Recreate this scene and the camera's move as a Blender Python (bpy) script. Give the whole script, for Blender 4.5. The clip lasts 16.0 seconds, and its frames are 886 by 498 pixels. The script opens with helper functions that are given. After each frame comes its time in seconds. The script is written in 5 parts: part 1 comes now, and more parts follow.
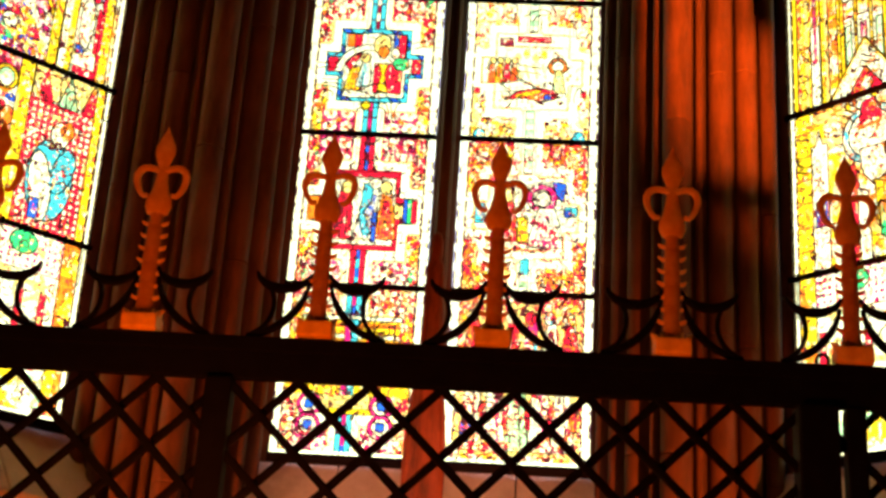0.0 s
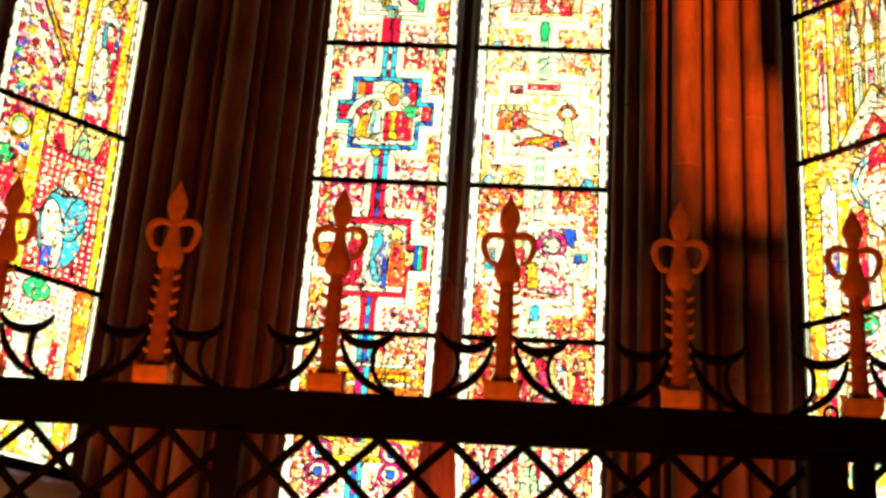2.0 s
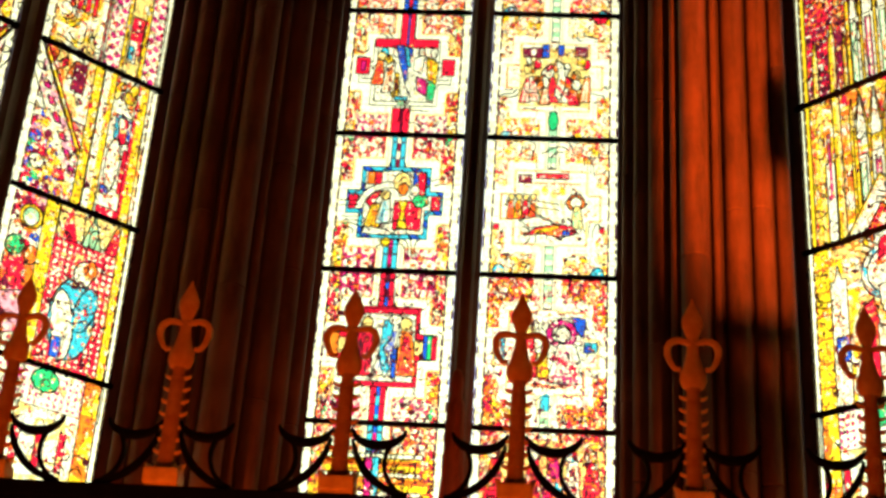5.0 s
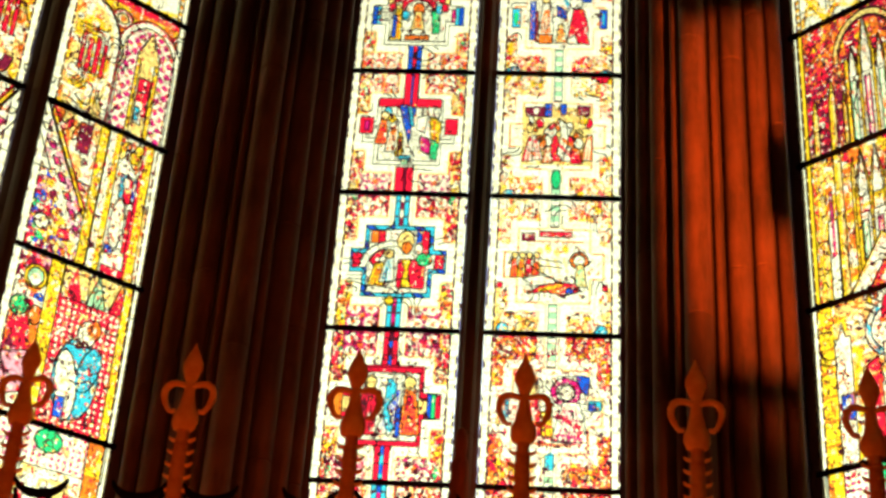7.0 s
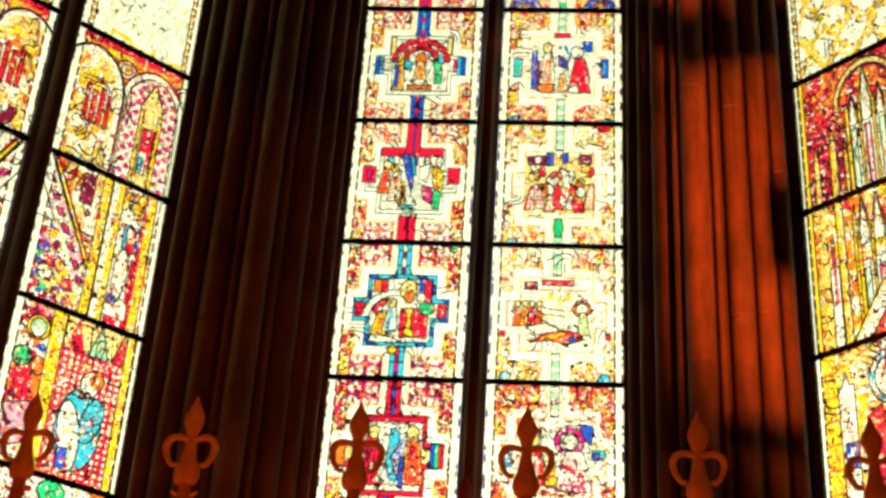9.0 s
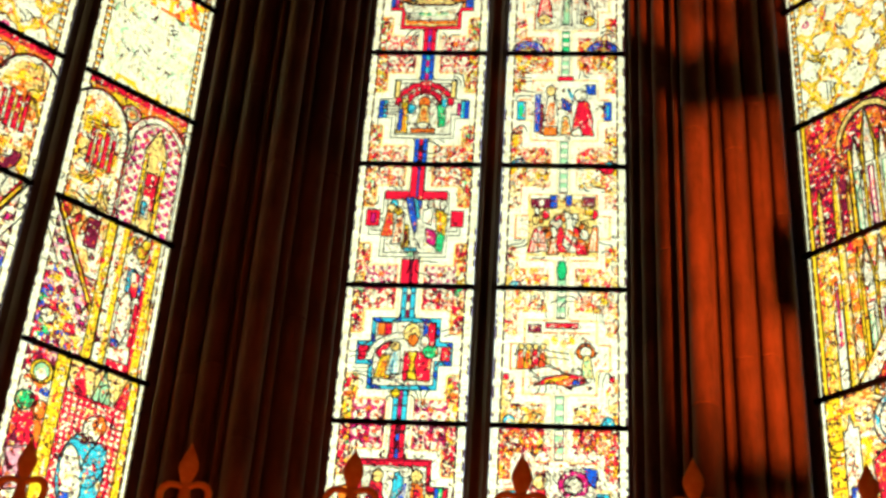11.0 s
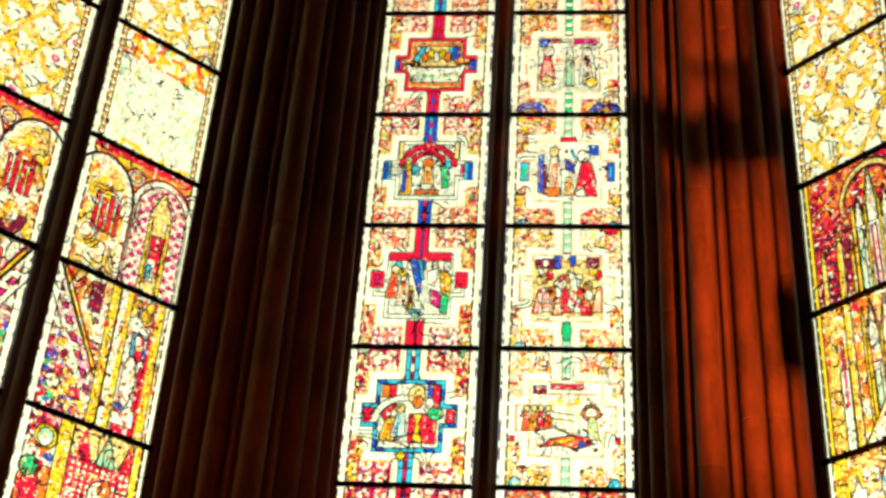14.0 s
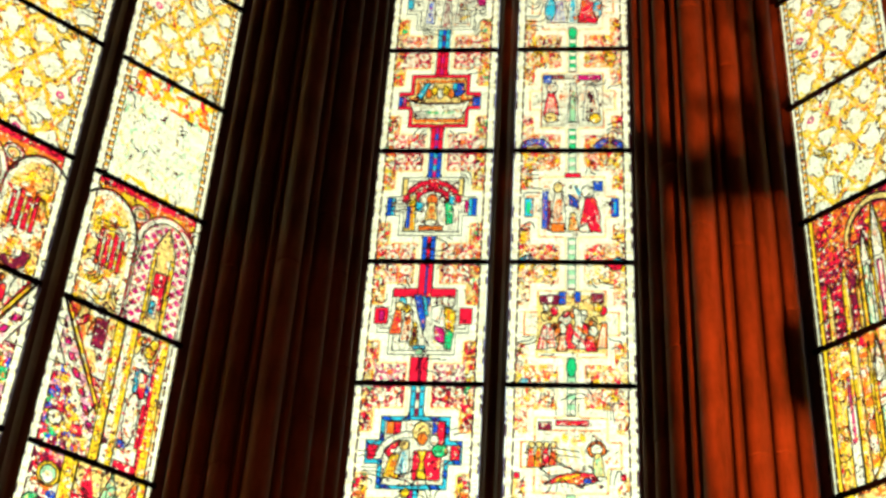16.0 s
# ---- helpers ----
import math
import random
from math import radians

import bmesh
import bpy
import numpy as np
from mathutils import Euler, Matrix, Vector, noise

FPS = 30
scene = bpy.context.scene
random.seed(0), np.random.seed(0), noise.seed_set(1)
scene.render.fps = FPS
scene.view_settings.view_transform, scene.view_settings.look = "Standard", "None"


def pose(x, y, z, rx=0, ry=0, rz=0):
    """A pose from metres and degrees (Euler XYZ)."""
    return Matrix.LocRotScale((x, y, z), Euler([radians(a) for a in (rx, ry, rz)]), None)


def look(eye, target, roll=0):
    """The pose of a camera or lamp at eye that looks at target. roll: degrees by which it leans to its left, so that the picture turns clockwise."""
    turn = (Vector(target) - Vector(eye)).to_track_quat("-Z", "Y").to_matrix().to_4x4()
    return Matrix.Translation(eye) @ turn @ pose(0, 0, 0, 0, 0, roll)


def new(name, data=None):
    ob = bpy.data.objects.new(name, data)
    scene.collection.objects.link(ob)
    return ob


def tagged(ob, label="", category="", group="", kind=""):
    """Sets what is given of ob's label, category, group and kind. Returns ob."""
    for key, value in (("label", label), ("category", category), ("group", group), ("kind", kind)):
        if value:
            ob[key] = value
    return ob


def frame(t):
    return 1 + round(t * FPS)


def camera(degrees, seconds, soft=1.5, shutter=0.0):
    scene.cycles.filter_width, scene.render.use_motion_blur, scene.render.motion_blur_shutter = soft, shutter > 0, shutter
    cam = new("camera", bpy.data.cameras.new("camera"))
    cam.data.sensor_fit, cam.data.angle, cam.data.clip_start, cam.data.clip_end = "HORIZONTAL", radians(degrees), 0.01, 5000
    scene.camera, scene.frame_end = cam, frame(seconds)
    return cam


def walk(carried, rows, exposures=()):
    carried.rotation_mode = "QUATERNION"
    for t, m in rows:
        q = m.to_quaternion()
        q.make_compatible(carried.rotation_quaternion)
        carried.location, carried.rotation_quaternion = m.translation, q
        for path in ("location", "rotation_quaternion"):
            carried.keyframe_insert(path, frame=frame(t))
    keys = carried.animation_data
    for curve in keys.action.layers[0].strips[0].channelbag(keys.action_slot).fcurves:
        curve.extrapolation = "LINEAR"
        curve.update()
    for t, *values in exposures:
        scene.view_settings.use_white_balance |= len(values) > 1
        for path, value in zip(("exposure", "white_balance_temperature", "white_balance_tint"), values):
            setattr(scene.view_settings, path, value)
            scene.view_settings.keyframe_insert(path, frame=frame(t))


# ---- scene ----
cam = camera(34.644, 16.0, soft=3.0)
# seconds, eye, turn to the left, upward pitch, lean to the left
ROWS = [
    (0.0, 0.4965, 0.0000, 1.6000, 3.207, 20.535, 3.709),
    (0.5, 0.5037, -0.0249, 1.5986, 3.404, 20.898, 3.860),
    (1.0, 0.5043, -0.0365, 1.6026, 3.564, 21.274, 3.803),
    (1.5, 0.5038, -0.0369, 1.6091, 3.696, 21.720, 3.813),
    (2.0, 0.5014, -0.0360, 1.6178, 3.798, 22.200, 3.826),
    (2.5, 0.5005, -0.0420, 1.6267, 3.917, 22.718, 3.829),
    (3.0, 0.4930, -0.0287, 1.6345, 3.995, 23.295, 3.845),
    (3.5, 0.4962, -0.0431, 1.6376, 4.121, 23.811, 3.781),
    (4.0, 0.4866, -0.0382, 1.6512, 4.184, 24.361, 3.845),
    (6.5, 0.4942, -0.0820, 1.6667, 4.684, 27.171, 3.830),
    (7.0, 0.4918, -0.0743, 1.6687, 4.733, 27.735, 3.848),
    (7.5, 0.4964, -0.0811, 1.6689, 4.832, 28.252, 3.784),
    (8.0, 0.4973, -0.0867, 1.6766, 4.898, 28.684, 3.814),
    (8.5, 0.4990, -0.0923, 1.6765, 4.961, 29.152, 3.792),
    (9.0, 0.4985, -0.0909, 1.6785, 5.035, 29.600, 3.782),
    (11.5, 0.5563, -0.0943, 1.6963, 5.773, 31.637, 3.956),
    (12.0, 0.5628, -0.0947, 1.6987, 5.880, 32.055, 3.938),
    (12.5, 0.5569, -0.1012, 1.7007, 5.901, 32.445, 3.896),
    (13.0, 0.5499, -0.1074, 1.7062, 5.912, 32.803, 3.859),
    (13.5, 0.5472, -0.1138, 1.7135, 5.958, 33.151, 3.817),
    (14.0, 0.5497, -0.1189, 1.7226, 6.049, 33.467, 3.821),
    (14.5, 0.5555, -0.1127, 1.7245, 6.189, 33.856, 3.929),
    (15.0, 0.5620, -0.1153, 1.7267, 6.308, 34.199, 3.956),
    (15.5, 0.5566, -0.1127, 1.7339, 6.350, 34.530, 3.904),
    (16.0, 0.5411, -0.0856, 1.7131, 6.335, 35.051, 3.873),
]


def sight(x, y, z, turn, pitch, lean):
    a, b = radians(turn), radians(pitch)
    ahead = Vector((-math.sin(a) * math.cos(b), math.cos(a) * math.cos(b), math.sin(b)))
    return look((x, y, z), Vector((x, y, z)) + ahead, lean)


# seconds, stops, kelvin, tint
EXPOSURES = [(0.0, 4.43, 7400, 10), (2.0, 4.29, 7200, 10), (4.0, 4.15, 7050, 10), (6.5, 3.98, 6900, 10), (9.0, 3.88, 6800, 10), (16.0, 3.86, 6600, 10)]
walk(cam, [(r[0], sight(*r[1:])) for r in ROWS], EXPOSURES)

# ---- light: white overcast sky outside, warm lamps inside ----
world = bpy.data.worlds.new("sky")
scene.world = world
world.use_nodes = True
wn = world.node_tree
sky = wn.nodes.new("ShaderNodeTexSky")
sky.sky_type = "NISHITA"
sky.sun_disc = False
sky.sun_elevation, sky.sun_rotation = radians(48), radians(200)
sky.air_density, sky.dust_density, sky.ozone_density = 0.6, 6.0, 0.3
wn.nodes["Background"].inputs["Strength"].default_value = 0.15
wn.links.new(sky.outputs["Color"], wn.nodes["Background"].inputs["Color"])

sun_data = bpy.data.lights.new("sun", "SUN")
sun_data.energy, sun_data.angle, sun_data.color = 1.0, radians(12), (1.0, 0.95, 0.86)
sun = new("sun", sun_data)
sun.matrix_world = look((0, -20, 40), (0, 8, 2))


def spot(name, eye, target, watts, degrees, size, blend=0.5, color=(1.0, 0.135, 0.016)):
    data = bpy.data.lights.new(name, "SPOT")
    data.energy, data.spot_size, data.shadow_soft_size, data.spot_blend = watts, radians(degrees), size, blend
    data.color = color
    ob = new(name, data)
    ob.matrix_world = look(eye, target)
    return ob


spot("floor_spot", (3.2, 1.7, 0.21), (3.2, 8.0, 7.7), 1350, 37, 0.035, 0.65)
spot("floor_spot", (0.6, 1.9, 0.3), (-1.95, 8.0, 5.2), 48, 30, 0.25, 0.9)
spot("floor_spot", (-2.4, 5.7, 0.15), (-1.45, 8.0, 2.2), 90, 46, 0.06, 1.0)
spot("floor_spot", (2.4, 5.7, 0.15), (1.45, 8.0, 2.2), 150, 46, 0.06, 1.0)
# added fill for sill and statue; no such lamp is known here
spot("sill_fill", (0.1, 4.3, 0.9), (0.0, 8.5, 2.9), 75, 30, 0.1, 1.0, (1.0, 0.30, 0.15))
# added warm fill in front of the finials; its source is unseen
spot("finial_fill", (-0.45, 1.6, 0.9), (0.0, 3.8, 3.0), 12.5, 100, 0.2, 0.9)

# ---- materials ----


def material(name):
    m = bpy.data.materials.new(name)
    m.use_nodes = True
    return m, m.node_tree.nodes, m.node_tree.links, m.node_tree.nodes["Principled BSDF"]


def mixed(nodes, links, fac, a, b, mode="MIX"):
    n = nodes.new("ShaderNodeMix")
    n.data_type, n.blend_type = "RGBA", mode
    for sock, val in ((n.inputs["Factor"], fac), (n.inputs["A"], a), (n.inputs["B"], b)):
        if isinstance(val, bpy.types.NodeSocket):
            links.new(val, sock)
        elif isinstance(val, float):
            sock.default_value = val
        else:
            sock.default_value = (*val, 1)
    return n.outputs["Result"]


def noise_of(nodes, links, scale, detail=4.0, rough=0.6, stretch=(1, 1, 1)):
    co = nodes.new("ShaderNodeTexCoord")
    mp = nodes.new("ShaderNodeMapping")
    mp.inputs["Scale"].default_value = stretch
    links.new(co.outputs["Object"], mp.inputs["Vector"])
    n = nodes.new("ShaderNodeTexNoise")
    n.inputs["Scale"].default_value, n.inputs["Detail"].default_value, n.inputs["Roughness"].default_value = scale, detail, rough
    links.new(mp.outputs["Vector"], n.inputs["Vector"])
    return n.outputs["Fac"]


def ramp(nodes, links, fac, a, b, ca=(0, 0, 0), cb=(1, 1, 1)):
    r = nodes.new("ShaderNodeValToRGB")
    r.color_ramp.elements[0].position, r.color_ramp.elements[1].position = a, b
    r.color_ramp.elements[0].color, r.color_ramp.elements[1].color = (*ca, 1), (*cb, 1)
    links.new(fac, r.inputs["Fac"])
    return r.outputs["Color"]


def bumped(nodes, links, bsdf, height, strength, distance):
    b = nodes.new("ShaderNodeBump")
    b.inputs["Strength"].default_value, b.inputs["Distance"].default_value = strength, distance
    links.new(height, b.inputs["Height"])
    links.new(b.outputs["Normal"], bsdf.inputs["Normal"])


def stone(name, low, high, stain):
    m, n, l, p = material(name)
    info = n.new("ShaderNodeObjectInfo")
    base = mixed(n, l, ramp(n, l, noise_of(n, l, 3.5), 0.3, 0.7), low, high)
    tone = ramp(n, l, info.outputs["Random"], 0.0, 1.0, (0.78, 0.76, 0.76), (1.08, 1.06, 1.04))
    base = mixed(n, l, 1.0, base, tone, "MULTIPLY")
    streak = ramp(n, l, noise_of(n, l, 5.0, 5.0, 0.7, (1, 1, 0.22)), 0.43, 0.64)
    base = mixed(n, l, streak, base, stain)
    l.new(base, p.inputs["Base Color"])
    p.inputs["Roughness"].default_value = 0.8
    bumped(n, l, p, noise_of(n, l, 60.0, 6.0, 0.7), 0.35, 0.01)
    return m


SANDSTONE = stone("red_sandstone", (0.084, 0.040, 0.030), (0.135, 0.068, 0.052), (0.042, 0.023, 0.018))
# same sandstone, darkened: the shade of hollows and mullions is in the colour
SHADESTONE = stone("shaded_sandstone", (0.05, 0.029, 0.024), (0.08, 0.047, 0.038), (0.026, 0.017, 0.014))
PALE = stone("pale_limestone", (0.76, 0.70, 0.66), (0.88, 0.83, 0.79), (0.58, 0.50, 0.45))
# unseen surfaces, set pale so that they bounce window light as fill
PLASTER = stone("old_plaster", (0.58, 0.56, 0.54), (0.68, 0.66, 0.63), (0.45, 0.43, 0.41))
PAVING = stone("stone_paving", (0.34, 0.33, 0.31), (0.44, 0.42, 0.4), (0.24, 0.22, 0.2))


def metal(name, color, dark, rough, metallic):
    m, n, l, p = material(name)
    l.new(mixed(n, l, ramp(n, l, noise_of(n, l, 22.0, 5.0), 0.35, 0.7), dark, color), p.inputs["Base Color"])
    p.inputs["Roughness"].default_value, p.inputs["Metallic"].default_value = rough, metallic
    p.inputs["Specular IOR Level"].default_value = 0.06
    bumped(n, l, p, noise_of(n, l, 90.0, 3.0), 0.3, 0.004)
    return m


IRON = metal("black_iron", (0.003, 0.0037, 0.007), (0.0016, 0.002, 0.004), 0.75, 0.0)
# brighter gold for the feet: the light they catch is in the colour
LITGOLD = metal("lit_worn_gold", (0.85, 0.52, 0.16), (0.6, 0.33, 0.1), 0.55, 0.1)
GILT = metal("gilt_iron", (0.66, 0.36, 0.12), (0.46, 0.22, 0.07), 0.6, 0.1)
# darker copy of the gilt: the stems' shade is put into the colour
SHADEGILT = metal("shaded_gilt_iron", (0.46, 0.22, 0.08), (0.28, 0.12, 0.045), 0.65, 0.1)
LEAD = metal("lead", (0.03, 0.03, 0.032), (0.012, 0.012, 0.013), 0.6, 0.5)


def stained_glass():
    m, n, l, p = material("stained_glass")
    at = n.new("ShaderNodeAttribute")
    at.attribute_name = "tint"
    # kiln-painted hatching and uneven glass
    paint = ramp(n, l, noise_of(n, l, 55.0, 3.0, 0.65), 0.40, 0.48, (0.22, 0.10, 0.05), (1, 1, 1))
    uneven = ramp(n, l, noise_of(n, l, 11.0, 3.0), 0.3, 0.7, (0.84, 0.84, 0.84), (1, 1, 1))
    tint = mixed(n, l, 0.55, at.outputs["Color"], paint, "MULTIPLY")
    tint = mixed(n, l, 1.0, tint, uneven, "MULTIPLY")
    clear = n.new("ShaderNodeBsdfTransparent")
    l.new(tint, clear.inputs["Color"])
    l.new(tint, p.inputs["Base Color"])
    p.inputs["Roughness"].default_value = 0.15
    mix = n.new("ShaderNodeMixShader")
    mix.inputs["Fac"].default_value = 0.06
    l.new(clear.outputs["BSDF"], mix.inputs[1])
    l.new(p.outputs["BSDF"], mix.inputs[2])
    l.new(mix.outputs["Shader"], n["Material Output"].inputs["Surface"])
    return m


GLASS = stained_glass()

# ---- mesh helpers ----


def mesh_of(name, bm, mat, smooth=False):
    me = bpy.data.meshes.new(name)
    bmesh.ops.recalc_face_normals(bm, faces=bm.faces)
    bm.to_mesh(me)
    bm.free()
    me.materials.append(mat)
    if smooth:
        me.polygons.foreach_set("use_smooth", [True] * len(me.polygons))
        me.set_sharp_from_angle(angle=radians(30))
    return me


def part(name, me, parent, label="", m=None):
    ob = new(name, me)
    ob.parent = parent
    if m is not None:
        ob.matrix_basis = m
    return tagged(ob, label)


def thing(name, label, category, m=None, kind="", group=""):
    ob = new(name)
    ob.empty_display_size = 0.1
    if m is not None:
        ob.matrix_basis = m
    return tagged(ob, label, category, group, kind)


def box(bm, x0, x1, y0, y1, z0, z1, bevel=0.0):
    got = bmesh.ops.create_cube(bm, size=1.0, matrix=Matrix.LocRotScale(((x0 + x1) / 2, (y0 + y1) / 2, (z0 + z1) / 2), None, (abs(x1 - x0), abs(y1 - y0), abs(z1 - z0))))
    if bevel:
        edges = list({e for v in got["verts"] for e in v.link_edges})
        bmesh.ops.bevel(bm, geom=edges, offset=bevel, segments=2, affect="EDGES", profile=0.6)
    return bm


def prism(bm, outline, z0, z1):
    """An upright solid over a closed outline of (x, y)."""
    low = [bm.verts.new((x, y, z0)) for x, y in outline]
    high = [bm.verts.new((x, y, z1)) for x, y in outline]
    n = len(outline)
    for i in range(n):
        bm.faces.new((low[i], low[(i + 1) % n], high[(i + 1) % n], high[i]))
    bm.faces.new(low)
    bm.faces.new(high)
    return bm


def lathe(bm, profile, sides=20, flat=1.0):
    """A turned body: profile of (radius, z); flat squashes its depth."""
    rings = []
    for r, z in profile:
        rings.append([bm.verts.new((r * math.cos(2 * math.pi * i / sides), flat * r * math.sin(2 * math.pi * i / sides), z)) for i in range(sides)])
    for a, b in zip(rings, rings[1:]):
        for i in range(sides):
            bm.faces.new((a[i], a[(i + 1) % sides], b[(i + 1) % sides], b[i]))
    bm.faces.new(rings[0])
    bm.faces.new(rings[-1])
    return bm


def strap(bm, path, widths, depth):
    """A forged strap in the x-z plane along path of (x, z), with a width at each point."""
    rows = []
    for i, (x, z) in enumerate(path):
        a, b = path[max(i - 1, 0)], path[min(i + 1, len(path) - 1)]
        d = Vector((b[0] - a[0], b[1] - a[1])).normalized()
        w = widths[i] / 2
        k = min(depth / 2, w * 1.4)
        ring = []
        for s, q in ((1, 0.55), (0.55, 1), (-0.55, 1), (-1, 0.55), (-1, -0.55), (-0.55, -1), (0.55, -1), (1, -0.55)):
            ring.append(bm.verts.new((x - d.y * w * s, q * k, z + d.x * w * s)))
        rows.append(ring)
    for a, b in zip(rows, rows[1:]):
        for i in range(8):
            bm.faces.new((a[i], a[(i + 1) % 8], b[(i + 1) % 8], b[i]))
    bm.faces.new(rows[0])
    bm.faces.new(rows[-1])
    return bm


def arc(cx, cz, r, a0, a1, n=14, squash=1.0):
    return [(cx + r * math.cos(radians(a0 + (a1 - a0) * i / n)), cz + squash * r * math.sin(radians(a0 + (a1 - a0) * i / n))) for i in range(n + 1)]


# ---- plan of the apse: three sides of an octagon, each with a two-light window ----
HALF, DEEP, OPEN = 1.68, 8.68, 1.0
LEVELS = [3.455, 4.566, 5.649, 6.714, 7.768, 8.84, 9.927, 11.0, 12.08]
MULLION = 0.083
TOP = 14.0
SIDE = HALF * 2 * math.sqrt(0.5)
FAR = HALF + SIDE
APSE = [(-FAR, DEEP - SIDE), (-HALF, DEEP), (HALF, DEEP), (FAR, DEEP - SIDE)]


def bay(i):
    """Pose of a side of the apse: x along it, y outward, from the middle of its glass."""
    (ax, ay), (bx, by) = APSE[i], APSE[i + 1]
    return pose((ax + bx) / 2, (ay + by) / 2, 0, 0, 0, math.degrees(math.atan2(by - ay, bx - ax)))


BAYS = {"wall_north_west": bay(0), "wall_north": bay(1), "wall_north_east": bay(2)}
for name, m in BAYS.items():
    wall = tagged(new(name), "red sandstone apse wall round a tall window", "wall", kind="structure")
    wall.matrix_basis = m
    bm = bmesh.new()
    box(bm, -HALF, HALF, 0.012, 0.6, 0.0, LEVELS[0] - 0.02)
    part("wall_below", mesh_of("wall_below", bm, SANDSTONE), wall)
    bm = bmesh.new()
    box(bm, -OPEN, OPEN, -0.05, 0.6, LEVELS[-1] + 0.06, TOP)
    part("wall_above", mesh_of("wall_above", bm, SANDSTONE), wall)
    for s in (-1, 1):
        bm = bmesh.new()
        prism(bm, [(s * OPEN, 0.02), (s * OPEN, 0.05), (s * (OPEN + 0.62), 0.42), (s * (HALF + 0.2), 0.48), (s * (HALF + 0.02), 0.02)], LEVELS[0] - 0.09, TOP)
        part("jamb", mesh_of("jamb", bm, SANDSTONE), wall)
    # sloping sill in separate stones
    for k in range(4):
        bm = bmesh.new()
        x0, x1 = -OPEN - 0.1 + k * 0.55 + 0.004, -OPEN - 0.1 + (k + 1) * 0.55 - 0.004
        for x in (x0, x1):
            for y, z in ((0.01, LEVELS[0] - 0.058), (-0.42, LEVELS[0] - 0.52), (-0.42, LEVELS[0] - 0.68), (0.01, LEVELS[0] - 0.68)):
                bm.verts.new((x, y, z))
        bm.verts.ensure_lookup_table()
        v = bm.verts
        for q in ((0, 1, 2, 3), (4, 5, 6, 7), (0, 1, 5, 4), (1, 2, 6, 5), (2, 3, 7, 6), (3, 0, 4, 7)):
            bm.faces.new([v[j] for j in q])
        bmesh.ops.bevel(bm, geom=bm.edges[:], offset=0.006, segments=1, affect="EDGES")
        part("sill_stone", mesh_of("sill_stone", bm, PALE), wall, "pale limestone sloping sill stone")

# plain walls, floor and ceiling that close the place
for name, (x0, x1, y0, y1) in {"wall_west": (-7.0, -6.5, -7.0, 6.5), "wall_east": (6.5, 7.0, -7.0, 6.5), "wall_south": (-7.0, 7.0, -7.5, -7.0), "wall_return_west": (-7.0, -FAR + 0.02, 6.32, 6.9), "wall_return_east": (FAR - 0.02, 7.0, 6.32, 6.9)}.items():
    bm = bmesh.new()
    box(bm, x0, x1, y0, y1, 0.0, TOP)
    tagged(new(name, mesh_of(name, bm, PLASTER)), "plain plastered wall of the chapel", "wall", kind="structure")
bm = bmesh.new()
box(bm, -7.0, 7.0, -7.5, DEEP + 0.8, -0.3, 0.0)
tagged(new("floor", mesh_of("floor", bm, PAVING)), "worn grey stone floor of the chapel", "floor", kind="structure")
bm = bmesh.new()
box(bm, -7.0, 7.0, -7.5, DEEP + 0.8, TOP, TOP + 0.3)
tagged(new("ceiling", mesh_of("ceiling", bm, PLASTER)), "plain plastered ceiling high above", "ceiling", kind="structure")

# ---- clustered piers in the corners of the apse ----
# of one pier: distance from its middle along the wall, depth into the room, radius
SHAFTS = [(0.035, 0.69, 0.088), (0.158, 0.62, 0.024), (0.265, 0.53, 0.072), (0.405, 0.43, 0.064), (0.525, 0.343, 0.050),
          (-0.105, 0.65, 0.028), (-0.245, 0.505, 0.078), (-0.395, 0.405, 0.066), (-0.52, 0.325, 0.050)]


